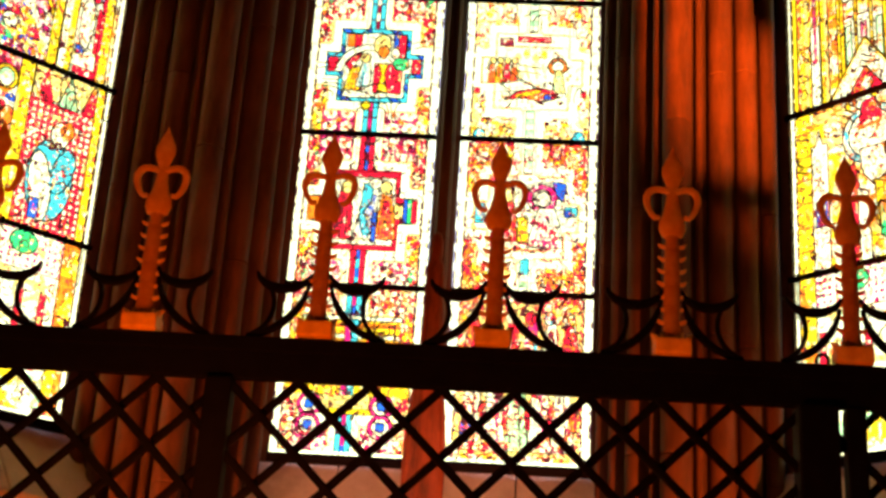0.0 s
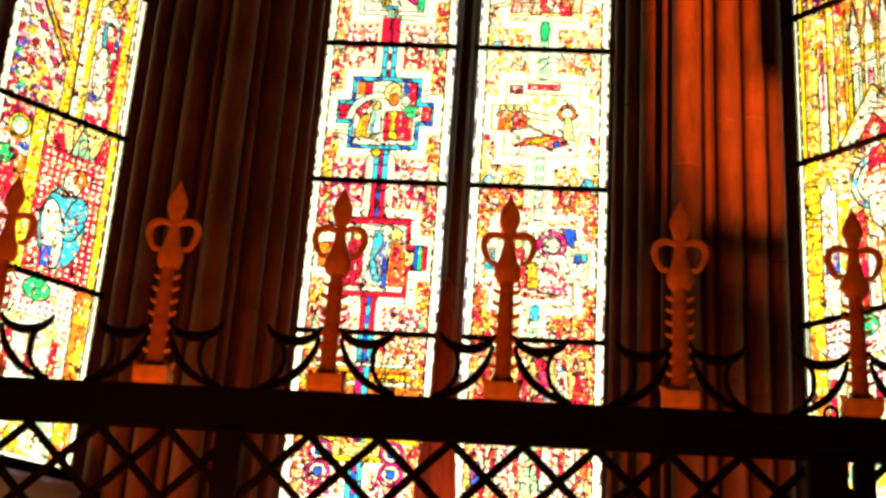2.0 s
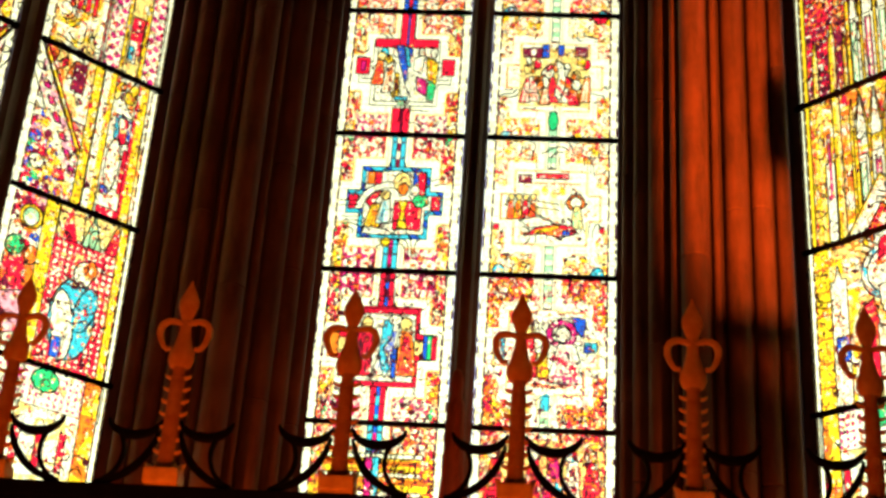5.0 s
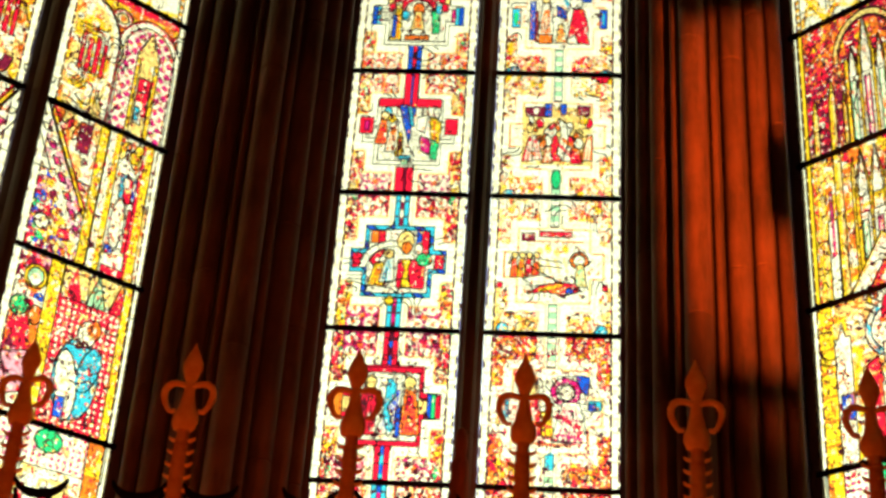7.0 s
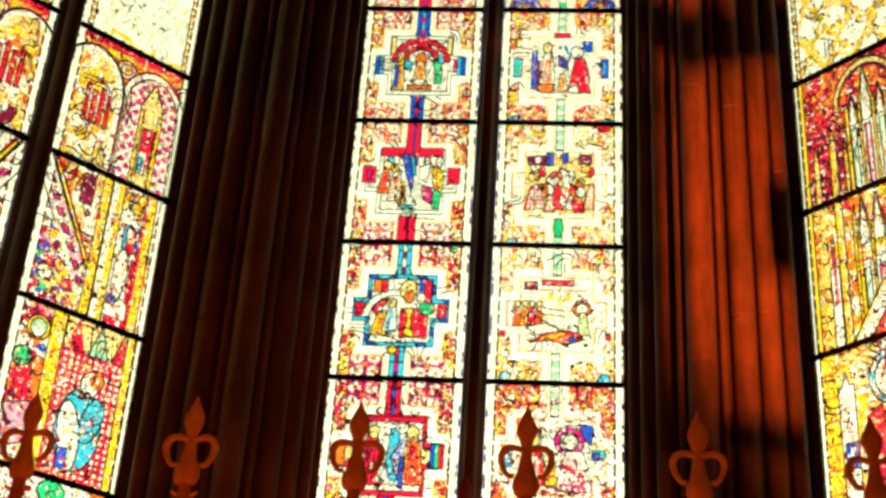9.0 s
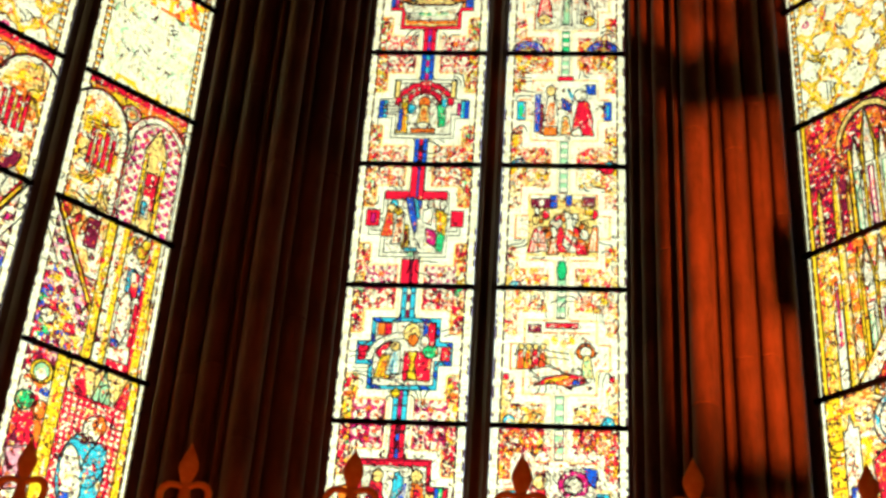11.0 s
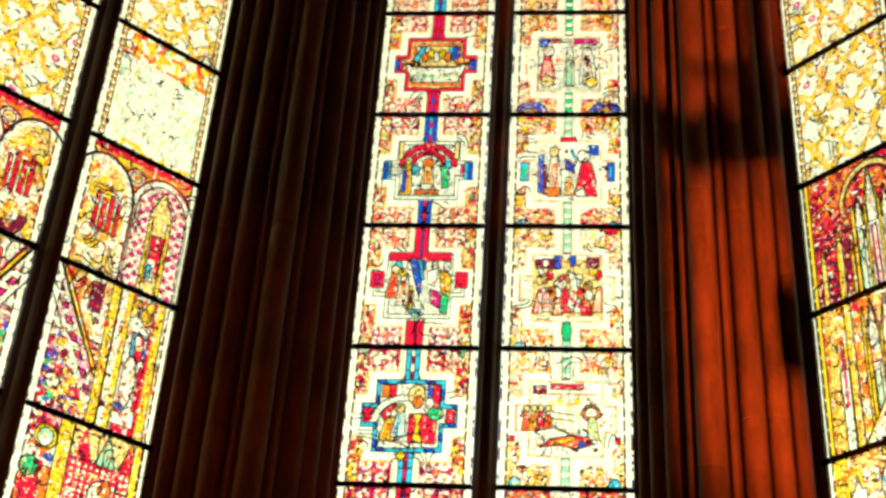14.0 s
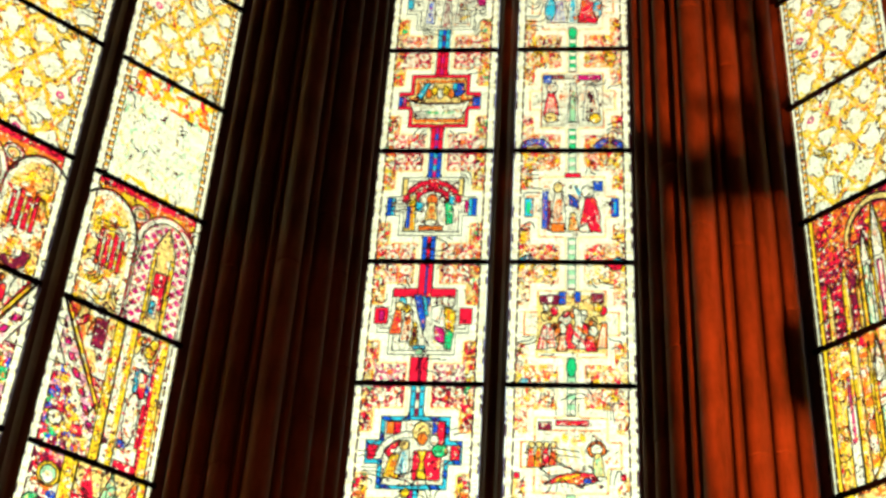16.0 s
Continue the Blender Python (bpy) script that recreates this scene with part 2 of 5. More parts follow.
def pier(corner, s, joint):
    """A pier whose own x runs along the wall and y inward; the main shaft has a joint at that height."""
    spin = 180 - 22.5 * s
    label = "clustered red sandstone pier with slender round shafts"
    ob = thing("clustered_pier", label, "pier", pose(*corner, 0, 0, 0, spin), kind="structure", group="piers of the apse")
    pts = sorted((-t * s, n, r) for t, n, r in SHAFTS)
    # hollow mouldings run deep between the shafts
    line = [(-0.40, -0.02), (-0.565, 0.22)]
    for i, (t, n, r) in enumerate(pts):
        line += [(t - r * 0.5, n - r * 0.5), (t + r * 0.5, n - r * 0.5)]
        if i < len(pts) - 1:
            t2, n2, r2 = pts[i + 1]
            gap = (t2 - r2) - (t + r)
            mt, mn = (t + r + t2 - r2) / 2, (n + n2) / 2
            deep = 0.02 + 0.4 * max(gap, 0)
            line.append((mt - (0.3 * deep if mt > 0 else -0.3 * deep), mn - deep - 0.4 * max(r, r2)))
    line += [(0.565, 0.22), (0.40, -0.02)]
    bm = bmesh.new()
    prism(bm, line, 0, TOP)
    part("core", mesh_of("core", bm, SHADESTONE), ob, "weathered stone between the shafts, its shade put into the colour")
    for t, n, r in pts:
        # each shaft is a pile of drums with fine joints
        rnd = random.Random(int(1000 * (t + 2)) + (7 if s > 0 else 0))
        cut = 0.008 if r > 0.04 else 0.004
        z = joint - 4.2 if r > 0.08 else -rnd.uniform(0.0, 1.5)
        while z < TOP - 0.01:
            h = 2.1 if r > 0.08 else rnd.uniform(1.5, 2.3) if r > 0.04 else rnd.uniform(2.2, 3.2)
            lo, hi = max(z, 0.0), min(z + h, TOP)
            z += h
            if hi - lo < 0.05:
                continue
            bm = bmesh.new()
            lathe(bm, [(r - cut, lo), (r, lo + cut), (r, hi - cut), (r - cut, hi)], 24 if r > 0.04 else 14)
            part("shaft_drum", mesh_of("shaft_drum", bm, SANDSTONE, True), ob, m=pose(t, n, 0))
    return ob


pier((-HALF, DEEP), -1, 5.2)
pier((HALF, DEEP), 1, 5.52)

# ---- stained glass ----
NX, NY = 128, 152
CREAM, STRAW, YELLOW, ORANGE, RED, PINK, BLUE, AZURE, GREEN, PALEGREEN, MAUVE, DARK, ROSE = range(13)
TINTS = np.array([
    (1.0, 0.81, 0.32), (1.0, 0.60, 0.10), (1.0, 0.53, 0.012), (0.95, 0.18, 0.010), (0.95, 0.012, 0.022), (0.75, 0.014, 0.09),
    (0.012, 0.085, 0.27), (0.035, 0.44, 0.31), (0.015, 0.48, 0.09), (0.42, 0.66, 0.20), (0.24, 0.012, 0.022), (0.07, 0.008, 0.007), (0.92, 0.33, 0.22)])


def field(rnd, cells, fold=False):
    """Smooth noise on the panel's grid, with that many waves across; folded, it mirrors about the middle."""
    g = rnd.random((cells + 3, cells + 3))
    yy, xx = np.linspace(0, cells + 0.999, NY), np.linspace(0, cells + 0.999, NX)
    if fold:
        xx = np.abs(np.linspace(-1, 1, NX)) * (cells + 0.999) / 2
    iy, ix = yy.astype(int), xx.astype(int)
    fy, fx = (yy - iy)[:, None], (xx - ix)[None]
    fy, fx = fy * fy * (3 - 2 * fy), fx * fx * (3 - 2 * fx)
    a, b = g[iy][:, ix], g[iy][:, ix + 1]
    c, d = g[iy + 1][:, ix], g[iy + 1][:, ix + 1]
    return a * (1 - fx) * (1 - fy) + b * fx * (1 - fy) + c * (1 - fx) * fy + d * fx * fy


# the panel's own plane: U from -1 to 1 across, V from -1 to 1 upward
U, V = np.meshgrid((np.arange(NX) + 0.5) / NX * 2 - 1, (np.arange(NY) + 0.5) / NY * 2 - 1)
TALL = 1.18
EVERY = U < 9


def within(points):
    """The cells inside a closed outline of (u, v)."""
    inside = np.zeros((NY, NX), bool)
    for (x0, y0), (x1, y1) in zip(points, points[1:] + points[:1]):
        if y0 == y1:
            continue
        cut = ((V < y0) != (V < y1)) & (U < (x1 - x0) * (V - y0) / (y1 - y0) + x0)
        inside ^= cut
    return inside


def rim(where, width=1):
    """The cells along the inner border of an area."""
    core = where.copy()
    for _ in range(width):
        k = core.copy()
        k[1:] &= core[:-1]
        k[:-1] &= core[1:]
        k[:, 1:] &= core[:, :-1]
        k[:, :-1] &= core[:, 1:]
        core = k
    return where & ~core


class Panel:
    def __init__(self, seed, ground=CREAM):
        self.rnd = np.random.default_rng(seed)
        self.tint = np.full((NY, NX), ground)
        self.cell = np.zeros((NY, NX), int)
        self.count = 0

    def put(self, where, tint, leaded=True):
        self.tint[where] = tint
        if leaded:
            self.count += 1
            self.cell[where] = self.count

    def scrolls(self, where, tint, cells=9, width=0.05, fold=False):
        f = field(self.rnd, cells, fold)
        self.put(where & (np.abs(f - 0.5) < width), tint, False)

    def blobs(self, where, tint, cells=8, level=0.66, fold=False):
        self.put(where & (field(self.rnd, cells, fold) > level), tint, False)

    def ellipse(self, x, y, a, b, tint, lean=0.0, leaded=True):
        c, s = math.cos(lean), math.sin(lean)
        p, q = (U - x) * c + (V - y) * s, -(U - x) * s + (V - y) * c
        self.put((p / a) ** 2 + (q / b) ** 2 < 1, tint, leaded)

    def rect(self, x0, x1, y0, y1, tint, leaded=True):
        self.put((U > x0) & (U < x1) & (V > y0) & (V < y1), tint, leaded)

    def poly(self, points, tint, leaded=True):
        self.put(within(points), tint, leaded)

    def line(self, x0, y0, x1, y1, tint, width=0.02):
        dx, dy = x1 - x0, (y1 - y0) * TALL
        k = np.clip(((U - x0) * dx + (V - y0) * TALL * dy) / (dx * dx + dy * dy), 0, 1)
        self.put(np.hypot(U - x0 - k * dx, (V - y0) * TALL - k * dy) < width, tint, False)

    def ring(self, x, y, r, tint, width=0.035):
        d = np.hypot(U - x, (V - y) * TALL)
        self.put(np.abs(d - r) < width, tint, False)

    def spiral(self, x, y, r, way, tint, width=0.17, pitch=0.085):
        """A curled tendril."""
        d = np.hypot(U - x, (V - y) * TALL)
        turn = np.arctan2((V - y) * TALL, U - x) / (2 * math.pi)
        self.put((d < r) & ((d / pitch - way * turn) % 1 < 2 * width), tint, False)

    def robe(self, x, y, w, h, tint, lean=0.0, fold_tint=DARK, folds=3):
        """A plain draped shape, narrow above, with a few painted folds."""
        self.poly([(x - w * 0.45 + lean, y + h), (x + w * 0.45 + lean, y + h), (x + w * 0.8 + lean * 0.5, y), (x + w, y - h), (x - w, y - h), (x - w * 0.75 + lean * 0.5, y)], tint)
        for k in range(folds):
            e = (k + 0.7) / (folds + 0.4) * 2 - 1
            self.line(x + e * w * 0.35 + lean * 0.8, y + h * 0.6, x + e * w * 0.85, y - h * 0.9, fold_tint, 0.011)

    def pearls(self):
        j, i = np.mgrid[0:NY, 0:NX]
        out = np.minimum(i, NX - 1 - i)
        self.put(out < 8, CREAM, False)
        self.put((out > 6) & (out < 9) & ((j // 3) % 5 > 0), DARK, False)
        self.put((out < 7) & (j % 14 < 1), STRAW, False)
        # mortar that laps over the outer edge here and there
        self.put((out < 2) & (field(self.rnd, 40) > 0.56), DARK, False)

    def busy(self, where, level=0.7, fold=False):
        """Small pieces and brushwork that break up the large fields."""
        for tint, cells, shift in ((CREAM, 44, 0.0), (ORANGE, 43, 0.04), (STRAW, 42, 0.03), (RED, 45, 0.05), (DARK, 50, 0.07)):
            self.put(where & (field(self.rnd, cells, fold) > level + shift), tint, False)
        self.scrolls(where, DARK, 36, 0.022, fold)

    def brush(self, where, share=0.5, cells=34, tint=DARK, width=0.045):
        """Fine painted strokes over part of an area."""
        self.put(where & (np.abs(field(self.rnd, cells) - 0.5) < width) & (field(self.rnd, 12) > share), tint, False)

    def shapes(self, x, y, w, h, tints, n, size=0.16):
        """A cluster of plain leaded pieces in place of the painted scene."""
        for _ in range(n):
            a = self.rnd.uniform(0.35, 1.0) * size
            self.ellipse(x + self.rnd.uniform(-w, w), y + self.rnd.uniform(-h, h), a * self.rnd.uniform(0.45, 0.8), a * self.rnd.uniform(0.8, 1.5), int(self.rnd.choice(tints)), self.rnd.uniform(-0.7, 0.7))


def cross(grow=0.0, k=1.0):
    """The stepped cross of the medallions."""
    u, v = np.abs(U), np.abs(V)
    g = grow
    return ((u < 0.74 * k + g) & (v < 0.17 * k + g)) | ((u < 0.53 * k + g) & (v < 0.52 * k + g)) | (u < 0.13 + g * 0.6)


def leaf_edges(p, rich):
    """Leafy tufts beside the border: yellow, orange and green on cream, mirrored."""
    side = (np.abs(U) > 0.56) & (np.abs(U) < 0.88)
    p.blobs(side, STRAW, 20, 0.48, True)
    p.blobs(side, YELLOW, 22, 0.60, True)
    p.blobs(side, ORANGE, 24, 0.66 - 0.05 * rich, True)
    p.blobs(side, RED, 26, 0.74 - 0.08 * rich, True)
    p.blobs(side, GREEN, 22, 0.84 - 0.03 * rich, True)
    p.scrolls(side, DARK, 22, 0.035, True)


def rosettes(p, tint, ground, level):
    """Four pearled rings on a darker ground in each corner beside the middle stripe."""
    for sx in (-1, 1):
        for y in level:
            x = 0.47 * sx
            block = (np.abs(U - x) < 0.25) & (np.abs(V - y) < 0.19)
            p.put(block, ground, False)
            p.brush(block, 0.3, 30)
            for dx, dy in ((-0.125, -0.095), (0.125, -0.095), (-0.125, 0.095), (0.125, 0.095)):
                d = np.hypot(U - x - dx, (V - y - dy) * TALL)
                p.put(d < 0.118, tint, False)
                p.put(d < 0.092, CREAM, False)
                p.put(d < 0.036, tint if ground == CREAM else ORANGE, False)
            d = np.hypot(U - x, (V - y) * TALL)
            p.put(d < 0.05, ORANGE, False)


def stripes(p, lower, upper):
    """The middle stripe below and above the medallion: edge, core and bead tints."""
    j = (np.arange(NY)[:, None] // 9) % 2 + 0 * U.astype(int)
    for (edge, core, bead), part_of in ((lower, V < -0.52), (upper, V > 0.52)):
        p.put((np.abs(U) < 0.20) & part_of, CREAM, False)
        p.put((np.abs(np.abs(U) - 0.165) < 0.012) & part_of, STRAW, False)
        p.put((np.abs(U) < 0.115) & part_of, edge)
        p.put((np.abs(U) < 0.036) & part_of, core)
        p.put((np.abs(U) < 0.115) & part_of & (np.abs(V) > 0.55) & ((np.arange(NY)[:, None] % 18 < 2) | (U > 9)), DARK, False)
        p.put((np.abs(U) < 0.036) & part_of & (j == 0), bead, False)


def medallion(seed, ring_tint, inner, lower, upper, corner_low, corner_top, draw, rich=1.0):
    """A stepped cross on leafy ground with rosettes in its corners."""
    p = Panel(seed)
    p.blobs(EVERY, STRAW, 18, 0.56, True)
    p.brush(EVERY, 0.45, 30, ORANGE)
    leaf_edges(p, rich)
    rosettes(p, corner_low[0], corner_low[1], (-0.80,))
    rosettes(p, corner_top[0], corner_top[1], (0.80,))
    band = cross(0.15)
    p.put(band, CREAM, False)
    p.put(rim(band, 2), STRAW, False)
    p.put(rim(band, 1) & (field(p.rnd, 30) > 0.35), ORANGE, False)
    body = cross(0.0) & (np.abs(V) < 0.58)
    p.put(body, ring_tint)
    p.put(cross(-0.06) & (np.abs(V) < 0.47), inner)
    stripes(p, lower, upper)
    draw(p)
    p.busy(cross(-0.06) & (np.abs(V) < 0.48), 0.88)
    p.brush(cross(-0.05) & (np.abs(V) < 0.5), 0.28, 38, DARK, 0.055)
    ornament = EVERY & ~cross(0.16)
    p.brush(ornament, 0.56, 30, RED)
    p.brush(ornament, 0.56, 34, MAUVE)
    p.busy(ornament, 0.89, True)
    p.brush(ornament, 0.42, 30, CREAM, 0.07)
    p.brush(ornament, 0.22, 36, DARK, 0.055)
    if rich > 1.2:
        p.brush(ornament, 0.40, 32, RED)
        p.brush(ornament, 0.36, 36, MAUVE)
        p.brush(EVERY, 0.30, 32, DARK, 0.055)
    p.brush(rim(cross(0.15), 3), 0.5, 36)
    p.pearls()
    return p


def draw_foot(p):
    p.put((np.abs(U) < 0.86) & (V > -0.3) & (V < 0.6), YELLOW, False)
    for y in (0.5, 0.28, 0.06, -0.16):
        p.rect(-0.8, 0.8, y, y + 0.07, ORANGE, False)
        p.rect(-0.7, 0.7, y + 0.09, y + 0.14, CREAM)
    p.brush((V > -0.3) & (V < 0.6), 0.3, 26, RED)
    p.brush((V > -0.3) & (V < 0.6), 0.35, 30)
    p.rect(-0.1, 0.1, -0.3, 0.6, AZURE)
    p.rect(-0.1, 0.0, -0.3, 0.6, PINK)
    for x in (-0.5, 0.5):
        for y in (-0.42, -0.66):
            p.ellipse(x, y, 0.17, 0.14, PINK)
            p.ellipse(x, y, 0.12, 0.10, CREAM)
            p.ellipse(x, y, 0.07, 0.06, BLUE)


def draw_healing(p):
    p.put((np.abs(U) < 0.47) & (np.abs(V) < 0.46), CREAM)
    p.robe(-0.30, -0.06, 0.17, 0.34, RED, 0.05)
    p.ellipse(-0.24, 0.30, 0.08, 0.09, STRAW)
    p.robe(0.03, -0.02, 0.15, 0.36, CREAM, 0.14, BLUE, 4)
    p.poly([(0.0, 0.34), (0.16, 0.38), (0.12, 0.1), (0.02, -0.02), (0.14, -0.3), (0.06, -0.42), (-0.04, -0.1)], AZURE)
    p.ellipse(0.17, 0.36, 0.09, 0.08, CREAM)
    p.robe(0.36, -0.06, 0.15, 0.32, ORANGE, -0.02, RED, 5)
    p.ellipse(0.33, 0.30, 0.09, 0.09, STRAW)
    p.line(-0.12, -0.32, 0.12, -0.40, CREAM, 0.045)
    p.rect(0.16, 0.22, -0.42, -0.02, BLUE)
    p.rect(0.60, 0.66, -0.16, 0.16, BLUE)
    p.rect(0.66, 0.72, -0.16, 0.16, GREEN)
    p.rect(0.72, 0.80, -0.16, 0.16, RED)
    p.rect(-0.80, -0.64, -0.16, 0.16, ORANGE)
    p.rect(-0.5, 0.5, 0.44, 0.50, RED)
    p.rect(-0.1, 0.5, -0.52, -0.46, RED)


def draw_star(p):
    j, i = np.mgrid[0:NY, 0:NX]
    edge = cross(0.0) & ~cross(-0.065) & (np.abs(V) < 0.56)
    p.put(edge & ((i + j) % 24 < 8), BLUE)
    p.put(edge & ((i - j) % 31 < 3), DARK, False)
    p.rect(-0.43, -0.33, 0.26, 0.45, ORANGE)
    p.rect(-0.33, -0.22, 0.12, 0.45, RED)
    p.rect(0.34, 0.45, 0.08, 0.46, RED)
    p.rect(0.26, 0.34, 0.2, 0.46, BLUE)
    p.rect(-0.70, -0.56, -0.10, 0.10, RED)
    p.rect(0.56, 0.70, -0.10, 0.10, RED)
    # the white sweep, like a wing, from the arm up to the middle
    d = np.hypot((U + 0.06) / 0.50, (V + 0.12) / 0.40)
    p.put((d < 1.06) & (d > 0.84) & (V > -0.10) & (U < 0.10), CREAM)
    p.poly([(-0.44, 0.0), (-0.34, 0.12), (-0.2, 0.18), (-0.3, -0.02), (-0.36, -0.1)], RED)
    p.robe(-0.33, -0.22, 0.13, 0.2, YELLOW, 0.05, ORANGE)
    p.robe(-0.16, -0.12, 0.11, 0.2, CREAM, 0.04, AZURE)
    p.ellipse(-0.14, 0.10, 0.08, 0.07, STRAW)
    p.rect(0.0, 0.42, -0.40, 0.02, RED)
    p.poly([(0.06, 0.02), (0.20, 0.02), (0.16, -0.12), (0.22, -0.38), (0.06, -0.38), (0.11, -0.12)], YELLOW)
    p.ellipse(0.10, 0.30, 0.13, 0.15, STRAW)
    p.ellipse(0.12, 0.20, 0.08, 0.09, ORANGE)
    p.ellipse(0.40, 0.03, 0.12, 0.095, GREEN)
    p.ellipse(0.30, 0.18, 0.07, 0.08, CREAM)
    p.poly([(-0.42, -0.36), (-0.1, -0.40), (0.05, -0.47), (-0.2, -0.48), (-0.46, -0.46)], CREAM)
    p.ellipse(-0.08, -0.58, 0.07, 0.07, YELLOW)


def draw_tee(p):
    p.put(cross(0.0) & (np.abs(V) < 0.58), CREAM, False)
    p.rect(-0.52, 0.50, 0.42, 0.56, RED)
    p.rect(-0.13, 0.10, 0.42, 1.0, RED)
    p.rect(-0.014, 0.014, 0.46, 1.0, BLUE)
    p.rect(-0.80, -0.58, -0.02, 0.24, RED)
    p.rect(0.58, 0.78, -0.02, 0.24, RED)
    p.rect(-0.72, -0.64, 0.02, 0.18, PINK)
    for k in range(5):
        p.ellipse(-0.36 + 0.2 * k, 0.34, 0.06, 0.08, [AZURE, CREAM, BLUE, CREAM, CREAM][k])
    p.poly([(-0.18, 0.46), (-0.05, 0.46), (0.03, 0.1), (0.02, -0.24), (-0.03, -0.05), (-0.1, 0.15)], BLUE)
    p.poly([(-0.05, 0.44), (0.02, 0.44), (0.08, 0.1), (0.03, 0.1)], AZURE)
    p.robe(-0.44, 0.02, 0.10, 0.22, ORANGE, 0.03, RED)
    p.robe(-0.26, -0.05, 0.11, 0.26, CREAM, 0.02, ORANGE)
    p.robe(-0.13, -0.2, 0.06, 0.2, YELLOW)
    p.ellipse(-0.40, 0.27, 0.07, 0.07, STRAW)
    p.ellipse(-0.28, 0.22, 0.06, 0.07, YELLOW)
    p.poly([(0.12, 0.25), (0.30, 0.30), (0.26, 0.0), (0.12, 0.05)], CREAM)
    p.poly([(0.18, -0.05), (0.34, -0.1), (0.4, -0.4), (0.2, -0.28)], PINK)
    p.poly([(0.32, 0.28), (0.52, 0.18), (0.5, -0.18), (0.36, -0.1)], YELLOW)
    p.poly([(0.37, -0.1), (0.5, -0.18), (0.47, -0.44), (0.36, -0.42)], GREEN)
    p.line(0.40, 0.2, 0.42, -0.12, ORANGE, 0.02)
    p.rect(-0.14, 0.06, -0.44, -0.38, AZURE)
    p.rect(-0.08, 0.02, -0.52, -0.44, PALEGREEN)
    p.rect(-0.15, 0.13, -1.0, -0.56, RED)
    p.rect(-0.015, 0.015, -1.0, -0.56, MAUVE)


def draw_arch(p):
    p.put(cross(0.0) & (np.abs(V) < 0.54), CREAM, False)
    d = np.hypot(U, (V - 0.06) * TALL)
    p.put((d < 0.50) & (d > 0.40) & (V > 0.06), RED)
    p.put((d < 0.34) & (d > 0.24) & (V > 0.02), RED)
    for k in range(7):
        a = radians(15 + 25 * k)
        p.line(0.3 * math.cos(a), 0.06 + 0.27 * math.sin(a), 0.5 * math.cos(a), 0.06 + 0.44 * math.sin(a), RED, 0.028)
    p.rect(-0.09, 0.09, 0.30, 0.50, RED)
    p.ellipse(0.0, 0.10, 0.10, 0.12, ORANGE)
    p.robe(0.0, -0.12, 0.12, 0.18, STRAW, 0.0, ORANGE)
    p.robe(-0.36, -0.15, 0.09, 0.28, YELLOW, 0.03, ORANGE)
    p.ellipse(-0.34, 0.17, 0.06, 0.07, STRAW)
    p.poly([(-0.27, 0.08), (-0.12, 0.05), (-0.16, -0.1), (-0.26, -0.08)], AZURE)
    p.poly([(0.22, 0.06), (0.36, 0.1), (0.38, -0.3), (0.26, -0.34)], GREEN)
    p.poly([(0.28, 0.2), (0.4, 0.22), (0.38, 0.02), (0.3, 0.04)], AZURE)
    p.rect(-0.42, -0.36, -0.4, 0.0, BLUE)
    p.rect(-0.2, 0.2, -0.44, -0.36, ORANGE)
    p.ellipse(0.0, -0.3, 0.1, 0.06, CREAM)
    p.rect(-0.52, -0.44, 0.2, 0.5, STRAW)
    p.rect(0.44, 0.52, 0.2, 0.5, STRAW)
    for s in (-1, 1):
        p.rect(*sorted((0.62 * s, 0.69 * s)), -0.17, 0.15, AZURE)
        p.rect(*sorted((0.69 * s, 0.76 * s)), -0.17, 0.15, BLUE)
    p.rect(0.56, 0.62, -0.12, 0.1, PINK)


def draw_boat(p):
    p.put(cross(-0.10) & (np.abs(V) < 0.42), ORANGE, False)
    p.put(cross(-0.16) & (np.abs(V) < 0.36), STRAW)
    p.rect(-0.30, -0.12, 0.20, 0.36, CREAM)
    p.poly([(-0.42, 0.10), (-0.26, 0.36), (-0.18, 0.34), (-0.32, 0.02)], AZURE)
    p.poly([(0.22, 0.36), (0.42, 0.36), (0.44, 0.16), (0.28, 0.06)], BLUE)
    p.rect(0.22, 0.3, 0.2, 0.36, AZURE)
    for k in range(5):
        p.ellipse(-0.2 + 0.1 * k, 0.14 + 0.06 * (k % 2), 0.055, 0.10, [ORANGE, YELLOW, CREAM, YELLOW, ORANGE][k])
    p.poly([(-0.56, 0.02), (-0.36, -0.06), (0.36, -0.06), (0.56, 0.02), (0.40, -0.36), (-0.40, -0.36)], CREAM)
    p.line(-0.46, -0.04, 0.46, -0.04, DARK, 0.014)
    p.line(-0.2, -0.22, -0.02, -0.24, GREEN, 0.03)
    p.line(0.08, -0.24, 0.26, -0.22, PALEGREEN, 0.03)
    p.rect(-0.74, -0.60, -0.10, 0.08, BLUE)
    p.rect(0.60, 0.74, -0.10, 0.08, BLUE)
    p.rect(-0.66, -0.60, -0.10, 0.08, PINK)


